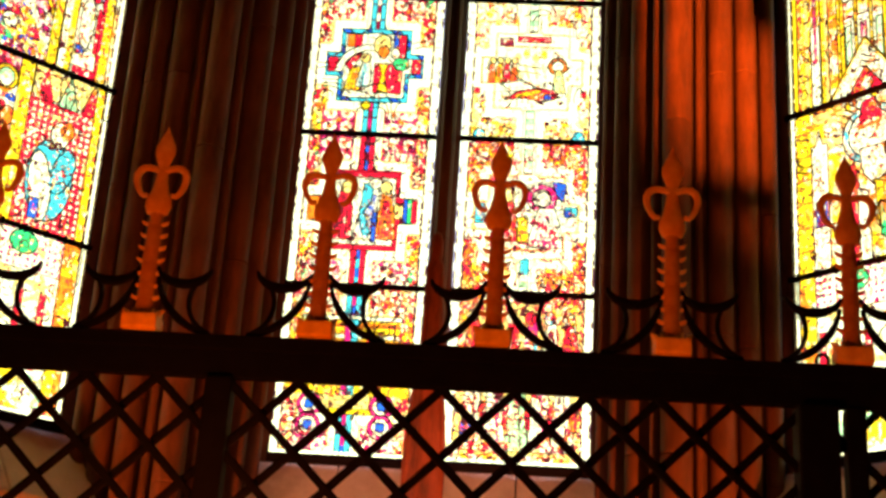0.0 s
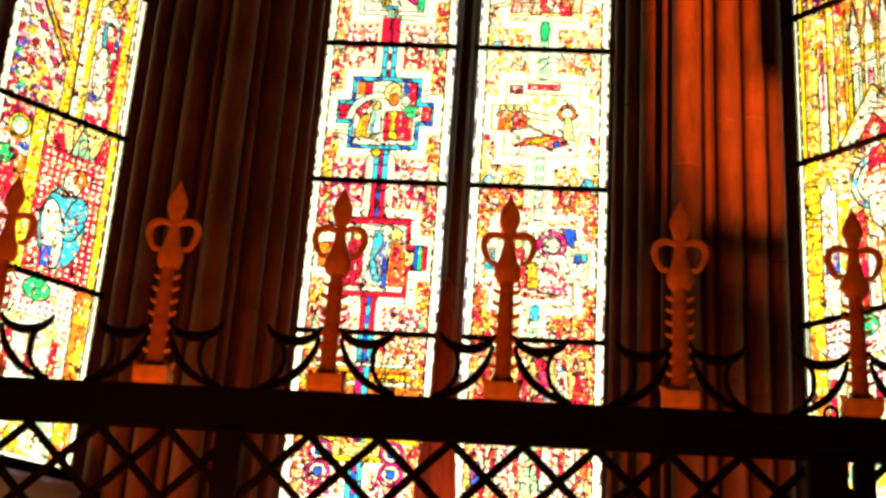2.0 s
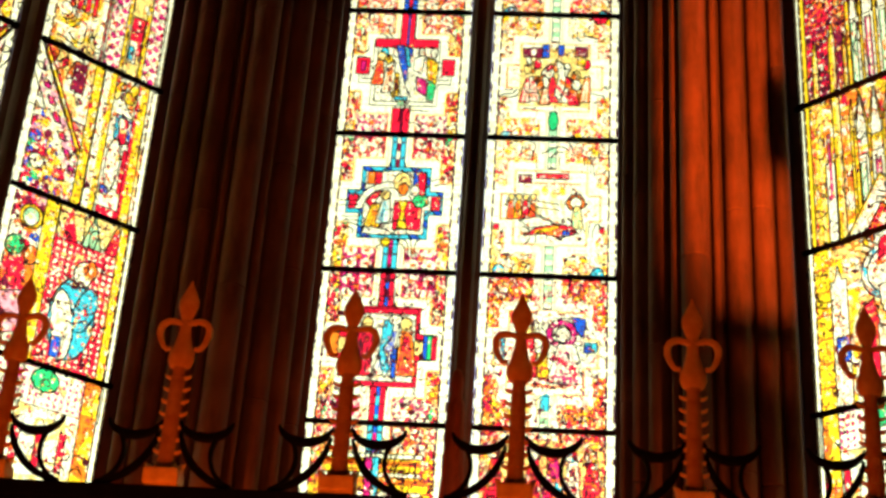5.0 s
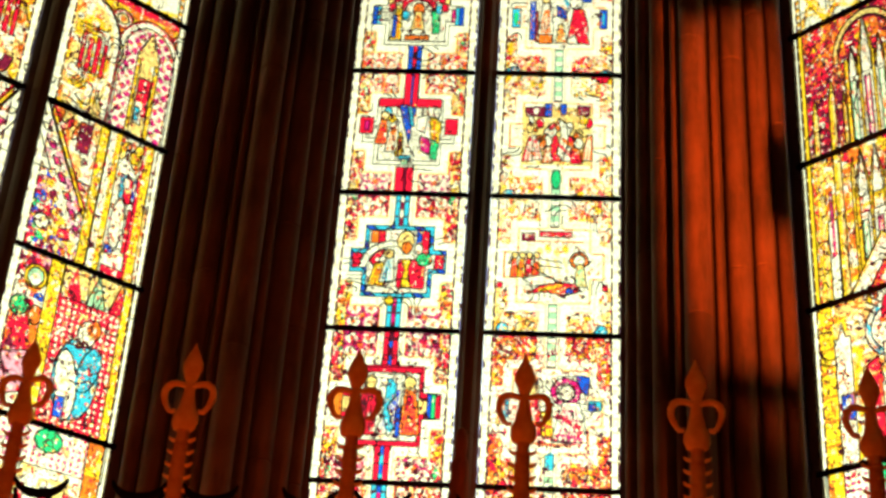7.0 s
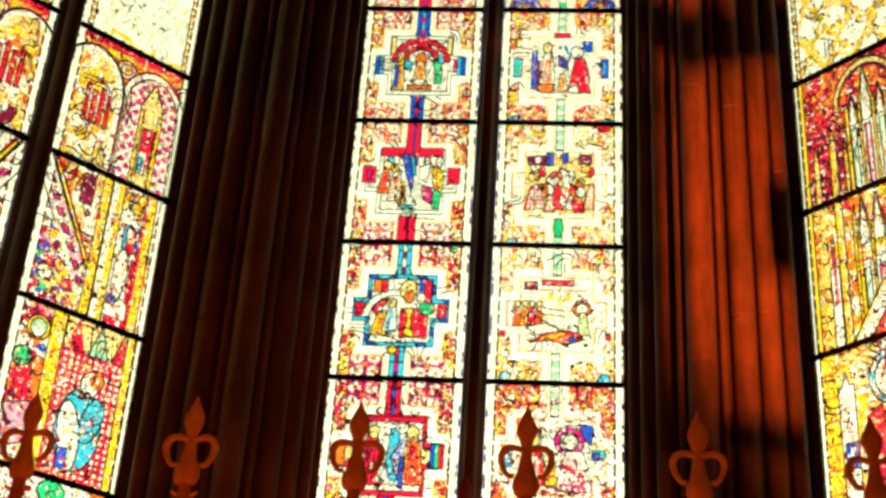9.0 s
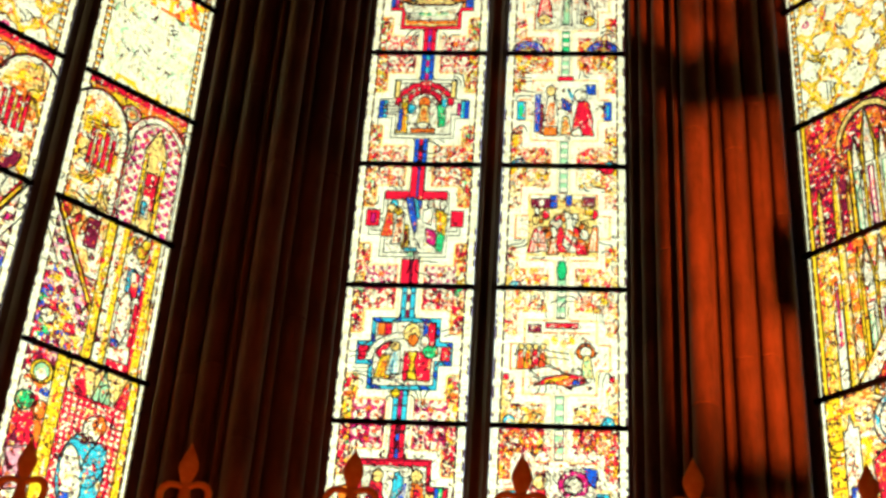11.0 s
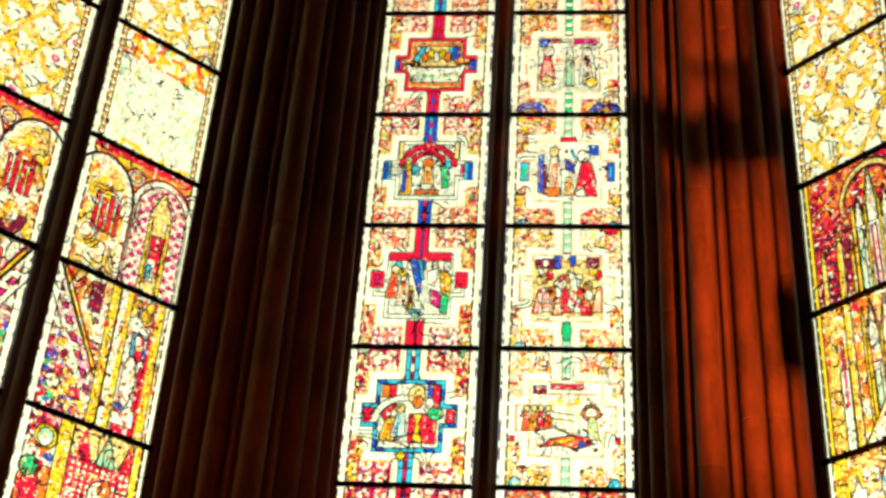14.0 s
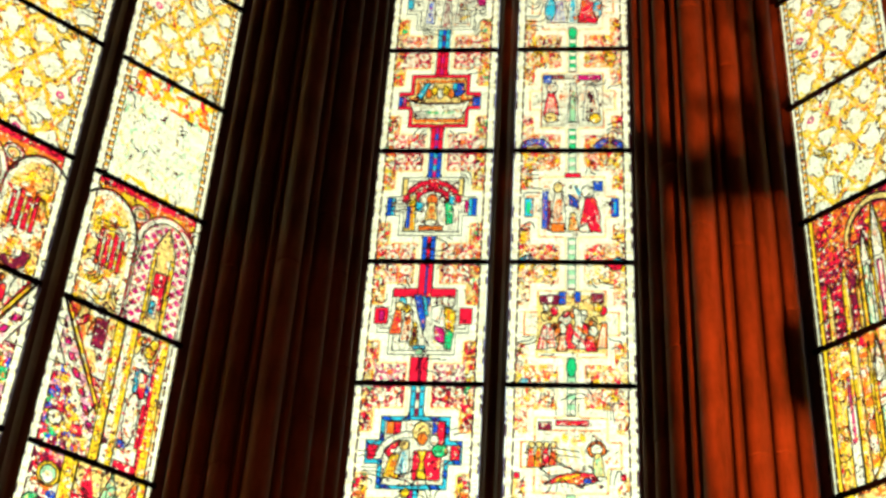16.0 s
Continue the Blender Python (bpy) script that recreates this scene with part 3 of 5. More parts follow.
def draw_white(p):
    p.put(cross(-0.02) & (np.abs(V) < 0.5), CREAM, False)
    p.robe(-0.3, -0.1, 0.1, 0.3, CREAM, 0.02, BLUE)
    p.robe(0.02, -0.15, 0.1, 0.34, CREAM, 0.0, MAUVE)
    p.robe(0.3, -0.1, 0.12, 0.3, CREAM, -0.02, DARK)
    p.poly([(0.0, 0.34), (0.12, 0.3), (0.08, 0.1), (0.0, 0.12)], RED)
    p.poly([(-0.4, 0.4), (-0.2, 0.36), (-0.26, 0.2), (-0.4, 0.24)], YELLOW)
    p.rect(-0.74, -0.62, -0.05, 0.15, AZURE)
    p.rect(0.60, 0.74, 0.0, 0.16, PINK)
    p.line(0.3, -0.28, 0.42, -0.22, YELLOW, 0.03)


def pale_medallion(seed, rich, draw, stripe=PALEGREEN):
    """The lighter design: thin warm scrollwork round a rectangular frame with a pale stripe."""
    p = Panel(seed)
    p.blobs(EVERY, STRAW, 20, 0.60, True)
    out = ~cross(0.15)
    for sx in (-1, 1):
        for sy in (-1, 1):
            for k, (x, y, r) in enumerate(((0.36, 0.84, 0.14), (0.66, 0.80, 0.17), (0.74, 0.46, 0.13))):
                way = 1 if (k + (sx > 0) + (sy > 0)) % 2 else -1
                tint = RED if (k + seed) % 3 == 0 and rich > 0.4 else ORANGE
                p.spiral(x * sx, y * sy, r * (0.8 + 0.2 * rich), way, tint, 0.10 + 0.08 * rich, 0.09)
    p.blobs(out, YELLOW, 24, 0.80 - 0.10 * rich, True)
    p.blobs(out, RED, 28, 0.90 - 0.20 * rich, True)
    p.scrolls(out, ORANGE, 22, 0.02 + 0.03 * rich, True)
    p.scrolls(out & (field(p.rnd, 9) > 0.55 - 0.2 * rich), DARK, 30, 0.04, True)
    band = cross(0.15)
    p.put(band, CREAM, False)
    p.put(rim(band, 1) & (field(p.rnd, 30) > 0.45), ORANGE, False)
    frame_edge = rim(cross(0.03) & (np.abs(V) < 0.58), 2)
    p.put(frame_edge, STRAW, False)
    p.put(frame_edge & (field(p.rnd, 26) > 0.55), ORANGE, False)
    for lo, hi in ((-1, -0.56), (0.56, 1)):
        p.rect(-0.12, 0.12, lo, hi, CREAM, False)
        p.rect(-0.065, 0.065, lo, hi, stripe)
        p.line(-0.1, lo, -0.1, hi, STRAW, 0.012)
        p.line(0.1, lo, 0.1, hi, STRAW, 0.012)
    j = (np.arange(NY)[:, None] // 6) % 2 + 0 * U.astype(int)
    p.put((np.abs(U) < 0.065) & (np.abs(V) > 0.56) & (j == 0), CREAM, False)
    p.put((np.abs(U) < 0.065) & (np.abs(V) > 0.56) & (np.arange(NY)[:, None] % 12 == 0), DARK, False)
    draw(p)
    scene_area = cross(-0.04) & (np.abs(V) < 0.52)
    p.brush(scene_area, 0.45, 34, CREAM)
    p.brush(scene_area, 0.50, 32, ORANGE)
    p.brush(scene_area, 0.30, 38, DARK, 0.055)
    p.brush(out, 0.66 - 0.2 * rich, 30, YELLOW)
    p.brush(out, 0.66 - 0.3 * rich, 32, RED)
    p.brush(out, 0.40, 34, CREAM, 0.06)
    p.brush(out, 0.52 - 0.28 * rich, 38, DARK, 0.06)
    if rich > 1.2:
        p.brush(out, 0.42, 30, ORANGE)
        p.brush(EVERY, 0.50, 32, RED)
        p.brush(EVERY, 0.44, 36, MAUVE)
        p.brush(EVERY, 0.32, 32, DARK, 0.055)
    p.pearls()
    return p


def pale_foot(p):
    p.put((np.abs(U) < 0.86) & (V > -0.9) & (V < 0.9), STRAW, False)
    for k in range(6):
        x = -0.68 + 0.27 * k
        p.robe(x, 0.42, 0.13, 0.26, [RED, CREAM, RED, PINK, CREAM, RED][k], 0.03, DARK)
        p.ellipse(x, 0.72, 0.08, 0.08, [CREAM, STRAW, CREAM, RED, AZURE, CREAM][k])
    p.rect(0.18, 0.28, 0.2, 0.4, AZURE)
    for k in range(5):
        x = -0.62 + 0.31 * k
        p.poly([(x - 0.16, -0.85), (x + 0.16, -0.85), (x + 0.1, -0.2), (x - 0.02, 0.05), (x - 0.12, -0.2)], [CREAM, CREAM, PALEGREEN, CREAM, CREAM][k])
        p.line(x, -0.1, x + 0.05, -0.8, PINK if k % 2 else DARK, 0.014)
        p.poly([(x + 0.08, -0.3), (x + 0.2, -0.32), (x + 0.2, -0.6), (x + 0.12, -0.6)], RED)
    p.ellipse(-0.72, 0.02, 0.14, 0.16, YELLOW)
    p.ellipse(-0.72, 0.02, 0.08, 0.09, GREEN)
    p.ellipse(0.74, 0.0, 0.12, 0.16, YELLOW)
    p.ellipse(-0.7, -0.62, 0.08, 0.16, BLUE)
    p.ellipse(0.74, 0.02, 0.06, 0.07, GREEN)
    p.brush((np.abs(U) < 0.86) & (V > 0.0), 0.35, 26, RED)
    p.brush(np.abs(U) < 0.86, 0.3, 34, ORANGE)
    p.brush(np.abs(U) < 0.86, 0.3, 36)


def pale_kneel(p):
    p.poly([(0.10, 0.46), (0.44, 0.46), (0.52, 0.1), (0.1, 0.1)], CREAM)
    p.put((np.hypot(U - 0.22, (V - 0.25) * TALL) < 0.22) & (np.hypot(U - 0.22, (V - 0.25) * TALL) > 0.14), PINK)
    p.ellipse(0.24, 0.24, 0.11, 0.1, CREAM)
    p.poly([(0.36, 0.48), (0.56, 0.46), (0.55, 0.2), (0.44, 0.28)], BLUE)
    p.robe(0.28, -0.14, 0.26, 0.26, CREAM, 0.02, PINK, 5)
    p.line(0.1, -0.05, 0.42, -0.2, RED, 0.03)
    p.line(0.16, -0.3, 0.46, -0.34, PINK, 0.025)
    p.rect(0.54, 0.74, 0.03, 0.14, AZURE)
    p.ellipse(0.6, 0.06, 0.06, 0.05, BLUE)
    p.robe(-0.32, -0.05, 0.20, 0.28, RED, 0.04, CREAM)
    p.ellipse(-0.26, 0.28, 0.1, 0.1, STRAW)
    p.poly([(-0.12, -0.02), (0.02, 0.02), (0.05, -0.34), (-0.1, -0.36)], YELLOW)
    p.rect(-0.74, -0.6, -0.1, 0.16, AZURE)
    p.line(0.3, -0.44, -0.3, -0.42, ORANGE, 0.02)
    p.line(0.02, -0.7, 0.02, -0.58, AZURE, 0.06)


def pale_rest(p):
    p.rect(-0.24, 0.26, 0.42, 0.50, RED)
    p.rect(-0.50, -0.30, 0.36, 0.47, MAUVE)
    p.rect(-0.42, 0.46, 0.34, 0.37, ORANGE, False)
    for k in range(4):
        p.robe(-0.60 + 0.11 * k, -0.04, 0.06, 0.15, [ORANGE, YELLOW, RED, ORANGE][k], 0.0, RED, 2)
        p.ellipse(-0.59 + 0.11 * k, 0.14, 0.045, 0.05, STRAW)
    for k in range(4):
        p.ellipse(-0.22 + 0.13 * k, 0.20 + 0.05 * (k % 2), 0.05, 0.07, [STRAW, YELLOW, STRAW, YELLOW][k], 0.3, False)
        p.line(-0.24 + 0.13 * k, 0.1, -0.18 + 0.13 * k, -0.1, STRAW, 0.02)
    p.put((np.hypot(U - 0.38, (V - 0.08) * TALL) < 0.14) & (np.hypot(U - 0.38, (V - 0.08) * TALL) > 0.09), ORANGE)
    p.robe(0.40, -0.14, 0.1, 0.16, STRAW, 0.0, PALEGREEN)
    p.poly([(-0.46, -0.20), (-0.2, -0.14), (0.02, -0.2), (0.02, -0.26), (-0.3, -0.3)], CREAM)
    p.poly([(-0.40, -0.42), (-0.2, -0.30), (0.1, -0.24), (0.34, -0.27), (0.42, -0.36), (0.2, -0.43), (-0.15, -0.39)], RED)
    p.line(-0.2, -0.36, 0.1, -0.29, YELLOW, 0.028)
    p.line(0.0, -0.38, 0.22, -0.32, ORANGE, 0.025)
    p.ellipse(0.24, -0.37, 0.06, 0.04, BLUE)
    p.rect(0.74, 0.82, -0.36, -0.26, RED)
    p.rect(-0.84, -0.76, -0.34, -0.26, RED)
    for x in (-0.74, 0.72):
        p.ellipse(x, -0.94, 0.09, 0.10, AZURE)


def pale_crowd(p):
    p.put((np.abs(U) < 0.54) & (np.abs(V) < 0.48), STRAW, False)
    p.poly([(-0.52, 0.46), (-0.16, 0.48), (-0.14, 0.30), (-0.5, 0.32)], MAUVE)
    for k in range(7):
        x = -0.46 + 0.155 * k
        lift = 0.10 * math.sin(2.3 * k)
        p.robe(x, -0.22 + 0.3 * lift, 0.09, 0.2, [RED, CREAM, ORANGE, RED, CREAM, RED, ORANGE][k], 0.05 * (-1) ** k, CREAM if k % 2 == 0 else RED, 2)
        p.ellipse(x + 0.03, 0.12 + lift, 0.06, 0.08, [STRAW, RED, CREAM, ORANGE, CREAM, STRAW, RED][k], 0.4 * lift)
    p.shapes(0.0, 0.05, 0.44, 0.22, [RED, CREAM, ORANGE, STRAW, RED], 14, 0.12)
    p.poly([(0.02, 0.28), (0.14, 0.2), (0.18, -0.1), (0.1, -0.38), (0.0, -0.3), (0.06, 0.0)], CREAM)
    p.line(0.1, -0.05, 0.42, -0.32, ORANGE, 0.03)
    p.line(0.02, -0.12, 0.3, -0.42, RED, 0.022)
    p.rect(-0.20, -0.10, 0.32, 0.52, BLUE)
    p.rect(0.04, 0.14, 0.36, 0.52, BLUE)
    p.rect(0.32, 0.52, 0.34, 0.50, MAUVE)
    p.rect(0.36, 0.48, 0.2, 0.34, YELLOW)
    p.ellipse(0.0, -0.70, 0.075, 0.15, GREEN)
    p.poly([(0.55, 1.0), (0.85, 1.0), (0.78, 0.9), (0.66, 0.88)], RED)
    p.ellipse(-0.72, -0.94, 0.09, 0.06, AZURE)


def pale_pair(p):
    p.put((np.abs(U) < 0.54) & (np.abs(V) < 0.5), CREAM, False)
    p.rect(-0.12, 0.14, 0.52, 0.60, RED)
    p.rect(-0.50, -0.40, -0.40, 0.28, BLUE)
    p.rect(-0.40, -0.36, -0.44, 0.1, MAUVE)
    p.robe(-0.24, -0.08, 0.14, 0.34, CREAM, 0.02, ORANGE, 4)
    p.ellipse(-0.24, 0.34, 0.08, 0.09, STRAW)
    p.rect(-0.34, -0.12, -0.46, -0.30, ORANGE)
    p.poly([(-0.06, 0.22), (0.12, 0.1), (0.1, -0.04), (-0.04, 0.02)], BLUE)
    p.robe(0.02, -0.28, 0.09, 0.16, STRAW, 0.0, ORANGE)
    p.poly([(0.22, 0.14), (0.38, 0.16), (0.46, -0.1), (0.48, -0.46), (0.12, -0.42), (0.16, -0.16)], RED)
    p.ellipse(0.26, 0.26, 0.11, 0.11, CREAM)
    p.line(0.14, 0.2, 0.06, 0.36, AZURE, 0.03)
    p.rect(0.36, 0.52, 0.28, 0.46, BLUE)
    p.poly([(0.12, -0.38), (0.26, -0.30), (0.3, -0.46), (0.14, -0.46)], CREAM)
    p.rect(-0.80, -0.66, -0.18, 0.14, AZURE)
    p.rect(0.66, 0.78, -0.18, 0.14, BLUE)
    p.line(-0.73, -0.1, -0.73, 0.06, GREEN, 0.03)
    p.line(0.72, -0.1, 0.72, 0.06, AZURE, 0.02)
    p.ellipse(-0.74, -0.93, 0.1, 0.07, AZURE)
    p.ellipse(0.76, -0.95, 0.09, 0.05, AZURE)


def pale_three(p):
    p.put((np.abs(U) < 0.54) & (np.abs(V) < 0.5), CREAM, False)
    p.put(rim((np.abs(U) < 0.54) & (np.abs(V) < 0.5), 1), DARK, False)
    p.rect(-0.52, -0.38, 0.34, 0.50, BLUE)
    p.rect(-0.38, -0.16, 0.42, 0.50, MAUVE)
    p.robe(-0.38, -0.08, 0.14, 0.22, RED, 0.0, CREAM)
    p.ellipse(-0.36, 0.24, 0.1, 0.1, CREAM)
    p.ellipse(-0.38, -0.34, 0.12, 0.1, STRAW)
    p.rect(0.1, 0.5, 0.40, 0.50, PINK)
    p.robe(0.0, -0.05, 0.1, 0.38, CREAM, 0.02, PALEGREEN, 3)
    p.poly([(-0.02, 0.1), (0.06, 0.05), (0.04, -0.42), (-0.06, -0.42)], PALEGREEN)
    p.robe(0.34, -0.05, 0.16, 0.36, CREAM, -0.02, DARK, 4)
    p.ellipse(0.4, -0.36, 0.1, 0.1, YELLOW)
    for s in (-1, 1):
        d = np.hypot(U - 0.64 * s, (V + 1.0) * TALL)
        p.put((d < 0.30) & (d > 0.17), BLUE)
        p.put(d < 0.12, STRAW)
    p.ellipse(0.68, 0.86, 0.11, 0.1, YELLOW)


def pale_seated(p):
    p.put((np.abs(U) < 0.54) & (np.abs(V) < 0.5), CREAM, False)
    p.robe(-0.28, -0.1, 0.2, 0.3, CREAM, 0.03, BLUE, 4)
    p.robe(0.0, -0.05, 0.1, 0.36, CREAM, 0.0, AZURE)
    p.poly([(0.16, 0.12), (0.36, 0.1), (0.46, -0.42), (0.1, -0.4)], RED)
    p.ellipse(-0.42, -0.1, 0.1, 0.24, AZURE)
    p.ellipse(0.46, -0.1, 0.08, 0.2, AZURE)
    p.rect(-0.3, 0.3, 0.4, 0.5, RED)
    p.ellipse(0.0, -0.62, 0.08, 0.12, GREEN)


def diaper(p, where, a, b, step=4):
    j, i = np.mgrid[0:NY, 0:NX]
    p.put(where, a)
    p.put(where & ((i % step < (step + 1) // 2) & (j % step < (step + 1) // 2)), b, False)


def lattice(p, where, a, b, step=9):
    j, i = np.mgrid[0:NY, 0:NX]
    p.put(where, a)
    p.put(where & (((i + j) % step < step - 4) & ((i - j) % step < step - 4)), b, False)


def edging(p):
    j = np.arange(NY)[:, None] + 0 * U.astype(int)
    edge = (np.abs(U) > 0.80)
    p.put(edge, YELLOW)
    p.put(edge & (j % 9 < 3), CREAM, False)
    p.put(edge & (j % 9 == 4), RED, False)
    p.put(edge & (j % 9 > 6) & (np.abs(U) < 0.88), DARK, False)


def quarry(seed, motif, tone=YELLOW):
    """Clear grisaille: a yellow interlaced net round white lobed openings."""
    p = Panel(seed, CREAM)
    p.blobs(EVERY, STRAW, 24, 0.55)
    p.blobs(EVERY, tone, 30, 0.70)
    p.blobs(EVERY, ORANGE, 34, 0.80)
    p.blobs(EVERY, RED, 36, 0.88)
    x0, y0 = p.rnd.uniform(-0.2, 0.2), p.rnd.uniform(-0.3, 0.3)
    for a in range(-3, 4):
        for b in range(-3, 4):
            x, y = x0 + 0.52 * a + 0.26 * (b % 2), y0 + 0.40 * b
            big = (a + b) % 2
            r = 0.25 if big else 0.19
            d = np.hypot(U - x, (V - y) * TALL)
            turn = np.arctan2((V - y) * TALL, U - x)
            lobes = r * (0.80 + 0.20 * np.cos((4 if big else 3) * turn + a))
            p.put(d < lobes, CREAM, False)
            p.put((np.abs(d - lobes) < 0.016) & (field(p.rnd, 34) > 0.5), DARK, False)
            p.put((np.abs(d - lobes - 0.04) < 0.016) & (field(p.rnd, 30) > 0.4), YELLOW, False)
            if p.rnd.random() < motif * 0.016:
                p.ring(x, y, 0.05, PINK, 0.022)
    # straps of the net
    for way in (-1, 1):
        k = ((U - x0) / 0.52 + way * (V - y0) / 0.80) % 1
        wave = k + 0.03 * np.sin(9 * U + 7 * V)
        p.put((np.abs(wave - 0.5) < 0.045) & (field(p.rnd, 14) > 0.34), YELLOW, False)
        p.put((np.abs(np.abs(wave - 0.5) - 0.05) < 0.012) & (field(p.rnd, 22) > 0.48), ORANGE, False)
        p.put((np.abs(wave - 0.45) < 0.010) & (field(p.rnd, 20) > 0.5), DARK, False)
    p.brush(EVERY, 0.52, 36)
    edging(p)
    p.pearls()
    return p


def clear_light(seed):
    """Almost white glass with fine tracery, netted at its head."""
    p = Panel(seed)
    p.scrolls(EVERY, STRAW, 14, 0.03)
    p.brush(EVERY, 0.42, 22, PALEGREEN)
    p.brush(EVERY, 0.52, 26)
    head = V > 0.55
    p.blobs(head, YELLOW, 24, 0.55)
    p.blobs(head, ORANGE, 28, 0.66)
    p.blobs(head, RED, 30, 0.80)
    p.scrolls(V < -0.8, YELLOW, 9, 0.1)
    edging(p)
    p.pearls()
    return p


def canopy(seed, flip):
    """Two arches under red spandrels: a magenta lattice round a turret, and yellow tracery with red slits."""
    p = Panel(seed, ORANGE)
    X = U * flip
    p.blobs(EVERY, YELLOW, 12, 0.5)
    p.put(V > 0.9, RED)
    for x in (-0.1, 0.93):
        for r, tint in ((0.17, RED), (0.14, CREAM), (0.10, STRAW), (0.05, ORANGE)):
            p.put(np.hypot(X - x, (V - 0.68) * 1.19) < r, tint)
    for x0, half in ((0.44, 0.5), (-0.62, 0.5)):
        def arch(g):
            d = np.hypot((X - x0) / (half + g), np.maximum(V - 0.15, 0) / (0.62 + g))
            return (d < 1) & (np.abs(X - x0) < half + g)
        p.put(arch(0.07), RED)
        p.put(arch(0.045), CREAM)
        p.put(arch(-0.04), STRAW)
        if x0 > 0:
            lattice(p, arch(-0.06), CREAM, PINK, 13)
            p.put((np.abs(X - x0) < 0.19) & (V < 0.3), STRAW)
            p.put((np.abs(X - x0) < 0.19 * (0.68 - V) / 0.4) & (V > 0.25) & (V < 0.68), STRAW)
            for e in (-0.16, 0.16):
                p.put((np.abs(X - x0 - e) < 0.035) & (V < 0.2), YELLOW)
            p.put((np.abs(X - x0) < 0.10) & (np.abs(V + 0.35) < 0.28), RED)
            p.put((np.abs(X - x0 + 0.02) < 0.07) & (np.abs(V + 0.6) < 0.16), CREAM)
            p.put((np.abs(X - x0 + 0.04) < 0.04) & (np.abs(V + 0.62) < 0.1), AZURE)
        else:
            p.blobs(arch(-0.06), YELLOW, 14, 0.5)
            p.blobs(arch(-0.06), CREAM, 16, 0.6)
            p.scrolls(arch(-0.06), ORANGE, 15, 0.05)
            for k in range(4):
                xk = x0 - 0.02 + 0.12 * k
                p.put((np.abs(X - xk) < 0.035) & (V > -0.35) & (V < 0.22 - 0.06 * (k % 2)), RED)
            p.blobs((V < -0.65) & (X < 0), CREAM, 9, 0.45)
            p.put((field(p.rnd, 12) > 0.66) & (V < -0.65) & (X < 0), MAUVE)
    p.cell //= 2
    p.busy(EVERY, 0.83)
    p.brush(EVERY, 0.42, 36, DARK, 0.05)
    p.pearls()
    return p


def tower(seed, flip):
    """Yellow shafts, a sloping jewelled band and a niche."""
    p = Panel(seed, STRAW)
    X = U * flip
    p.scrolls(EVERY, ORANGE, 12, 0.05)
    p.blobs(EVERY, CREAM, 9, 0.45)
    p.shapes(-0.6 * flip, 0.75, 0.25, 0.15, [RED, ORANGE, CREAM], 8, 0.16)
    p.rect(*sorted((-0.42 * flip, -0.22 * flip)), 0.5, 0.92, MAUVE)
    low = (V < 0.1) & (X < -0.05)
    p.put(low, MAUVE)
    p.blobs(low, RED, 22, 0.52)
    p.blobs(low, BLUE, 22, 0.60)
    p.blobs(low, GREEN, 18, 0.68)
    p.blobs(low, ROSE, 26, 0.70)
    p.blobs(low, CREAM, 30, 0.76)
    p.scrolls(low, YELLOW, 11, 0.07)
    p.scrolls(low, STRAW, 14, 0.03)
    d = X + 0.50 + 0.62 * V
    p.put((np.abs(d) < 0.15) & (X < 0), CREAM)
    p.put((np.abs(d) < 0.15) & (X < 0) & (field(p.rnd, 30) > 0.62), ROSE, False)
    p.put((np.abs(d) < 0.05) & (X < 0) & (((V + 9) * 5) % 1 < 0.5), PINK)
    p.put((np.abs(d - 0.21) < 0.035) & (X < 0), YELLOW)
    p.put((np.abs(d - 0.27) < 0.02) & (X < 0), RED, False)
    p.ellipse(-0.7 * flip, -0.6, 0.11, 0.10, CREAM)
    for x, w, tint in ((-0.02, 0.07, YELLOW), (0.12, 0.05, CREAM), (0.22, 0.045, YELLOW), (0.75, 0.06, YELLOW), (0.66, 0.03, RED)):
        p.put(np.abs(X - x) < w, tint)
    p.put((X > 0.27) & (X < 0.63), CREAM)
    p.shapes(0.45 * flip, 0.78, 0.14, 0.12, [YELLOW, ORANGE, STRAW], 8, 0.12)
    p.rect(*sorted((0.36 * flip, 0.62 * flip)), 0.12, 0.46, AZURE)
    p.ellipse(0.52 * flip, 0.25, 0.09, 0.18, RED)
    p.ellipse(0.46 * flip, 0.35, 0.06, 0.08, CREAM)
    p.rect(*sorted((0.56 * flip, 0.63 * flip)), 0.1, 0.42, BLUE)
    p.ellipse(0.42 * flip, -0.25, 0.11, 0.36, CREAM)
    p.rect(*sorted((0.30 * flip, 0.42 * flip)), -0.68, -0.56, BLUE)
    p.rect(*sorted((0.56 * flip, 0.62 * flip)), -0.6, 0.0, RED)
    p.rect(*sorted((0.3 * flip, 0.65 * flip)), -0.98, -0.84, RED)
    p.cell //= 2
    p.busy(EVERY, 0.80)
    p.brush(EVERY, 0.36, 36, DARK, 0.05)
    p.pearls()
    return p


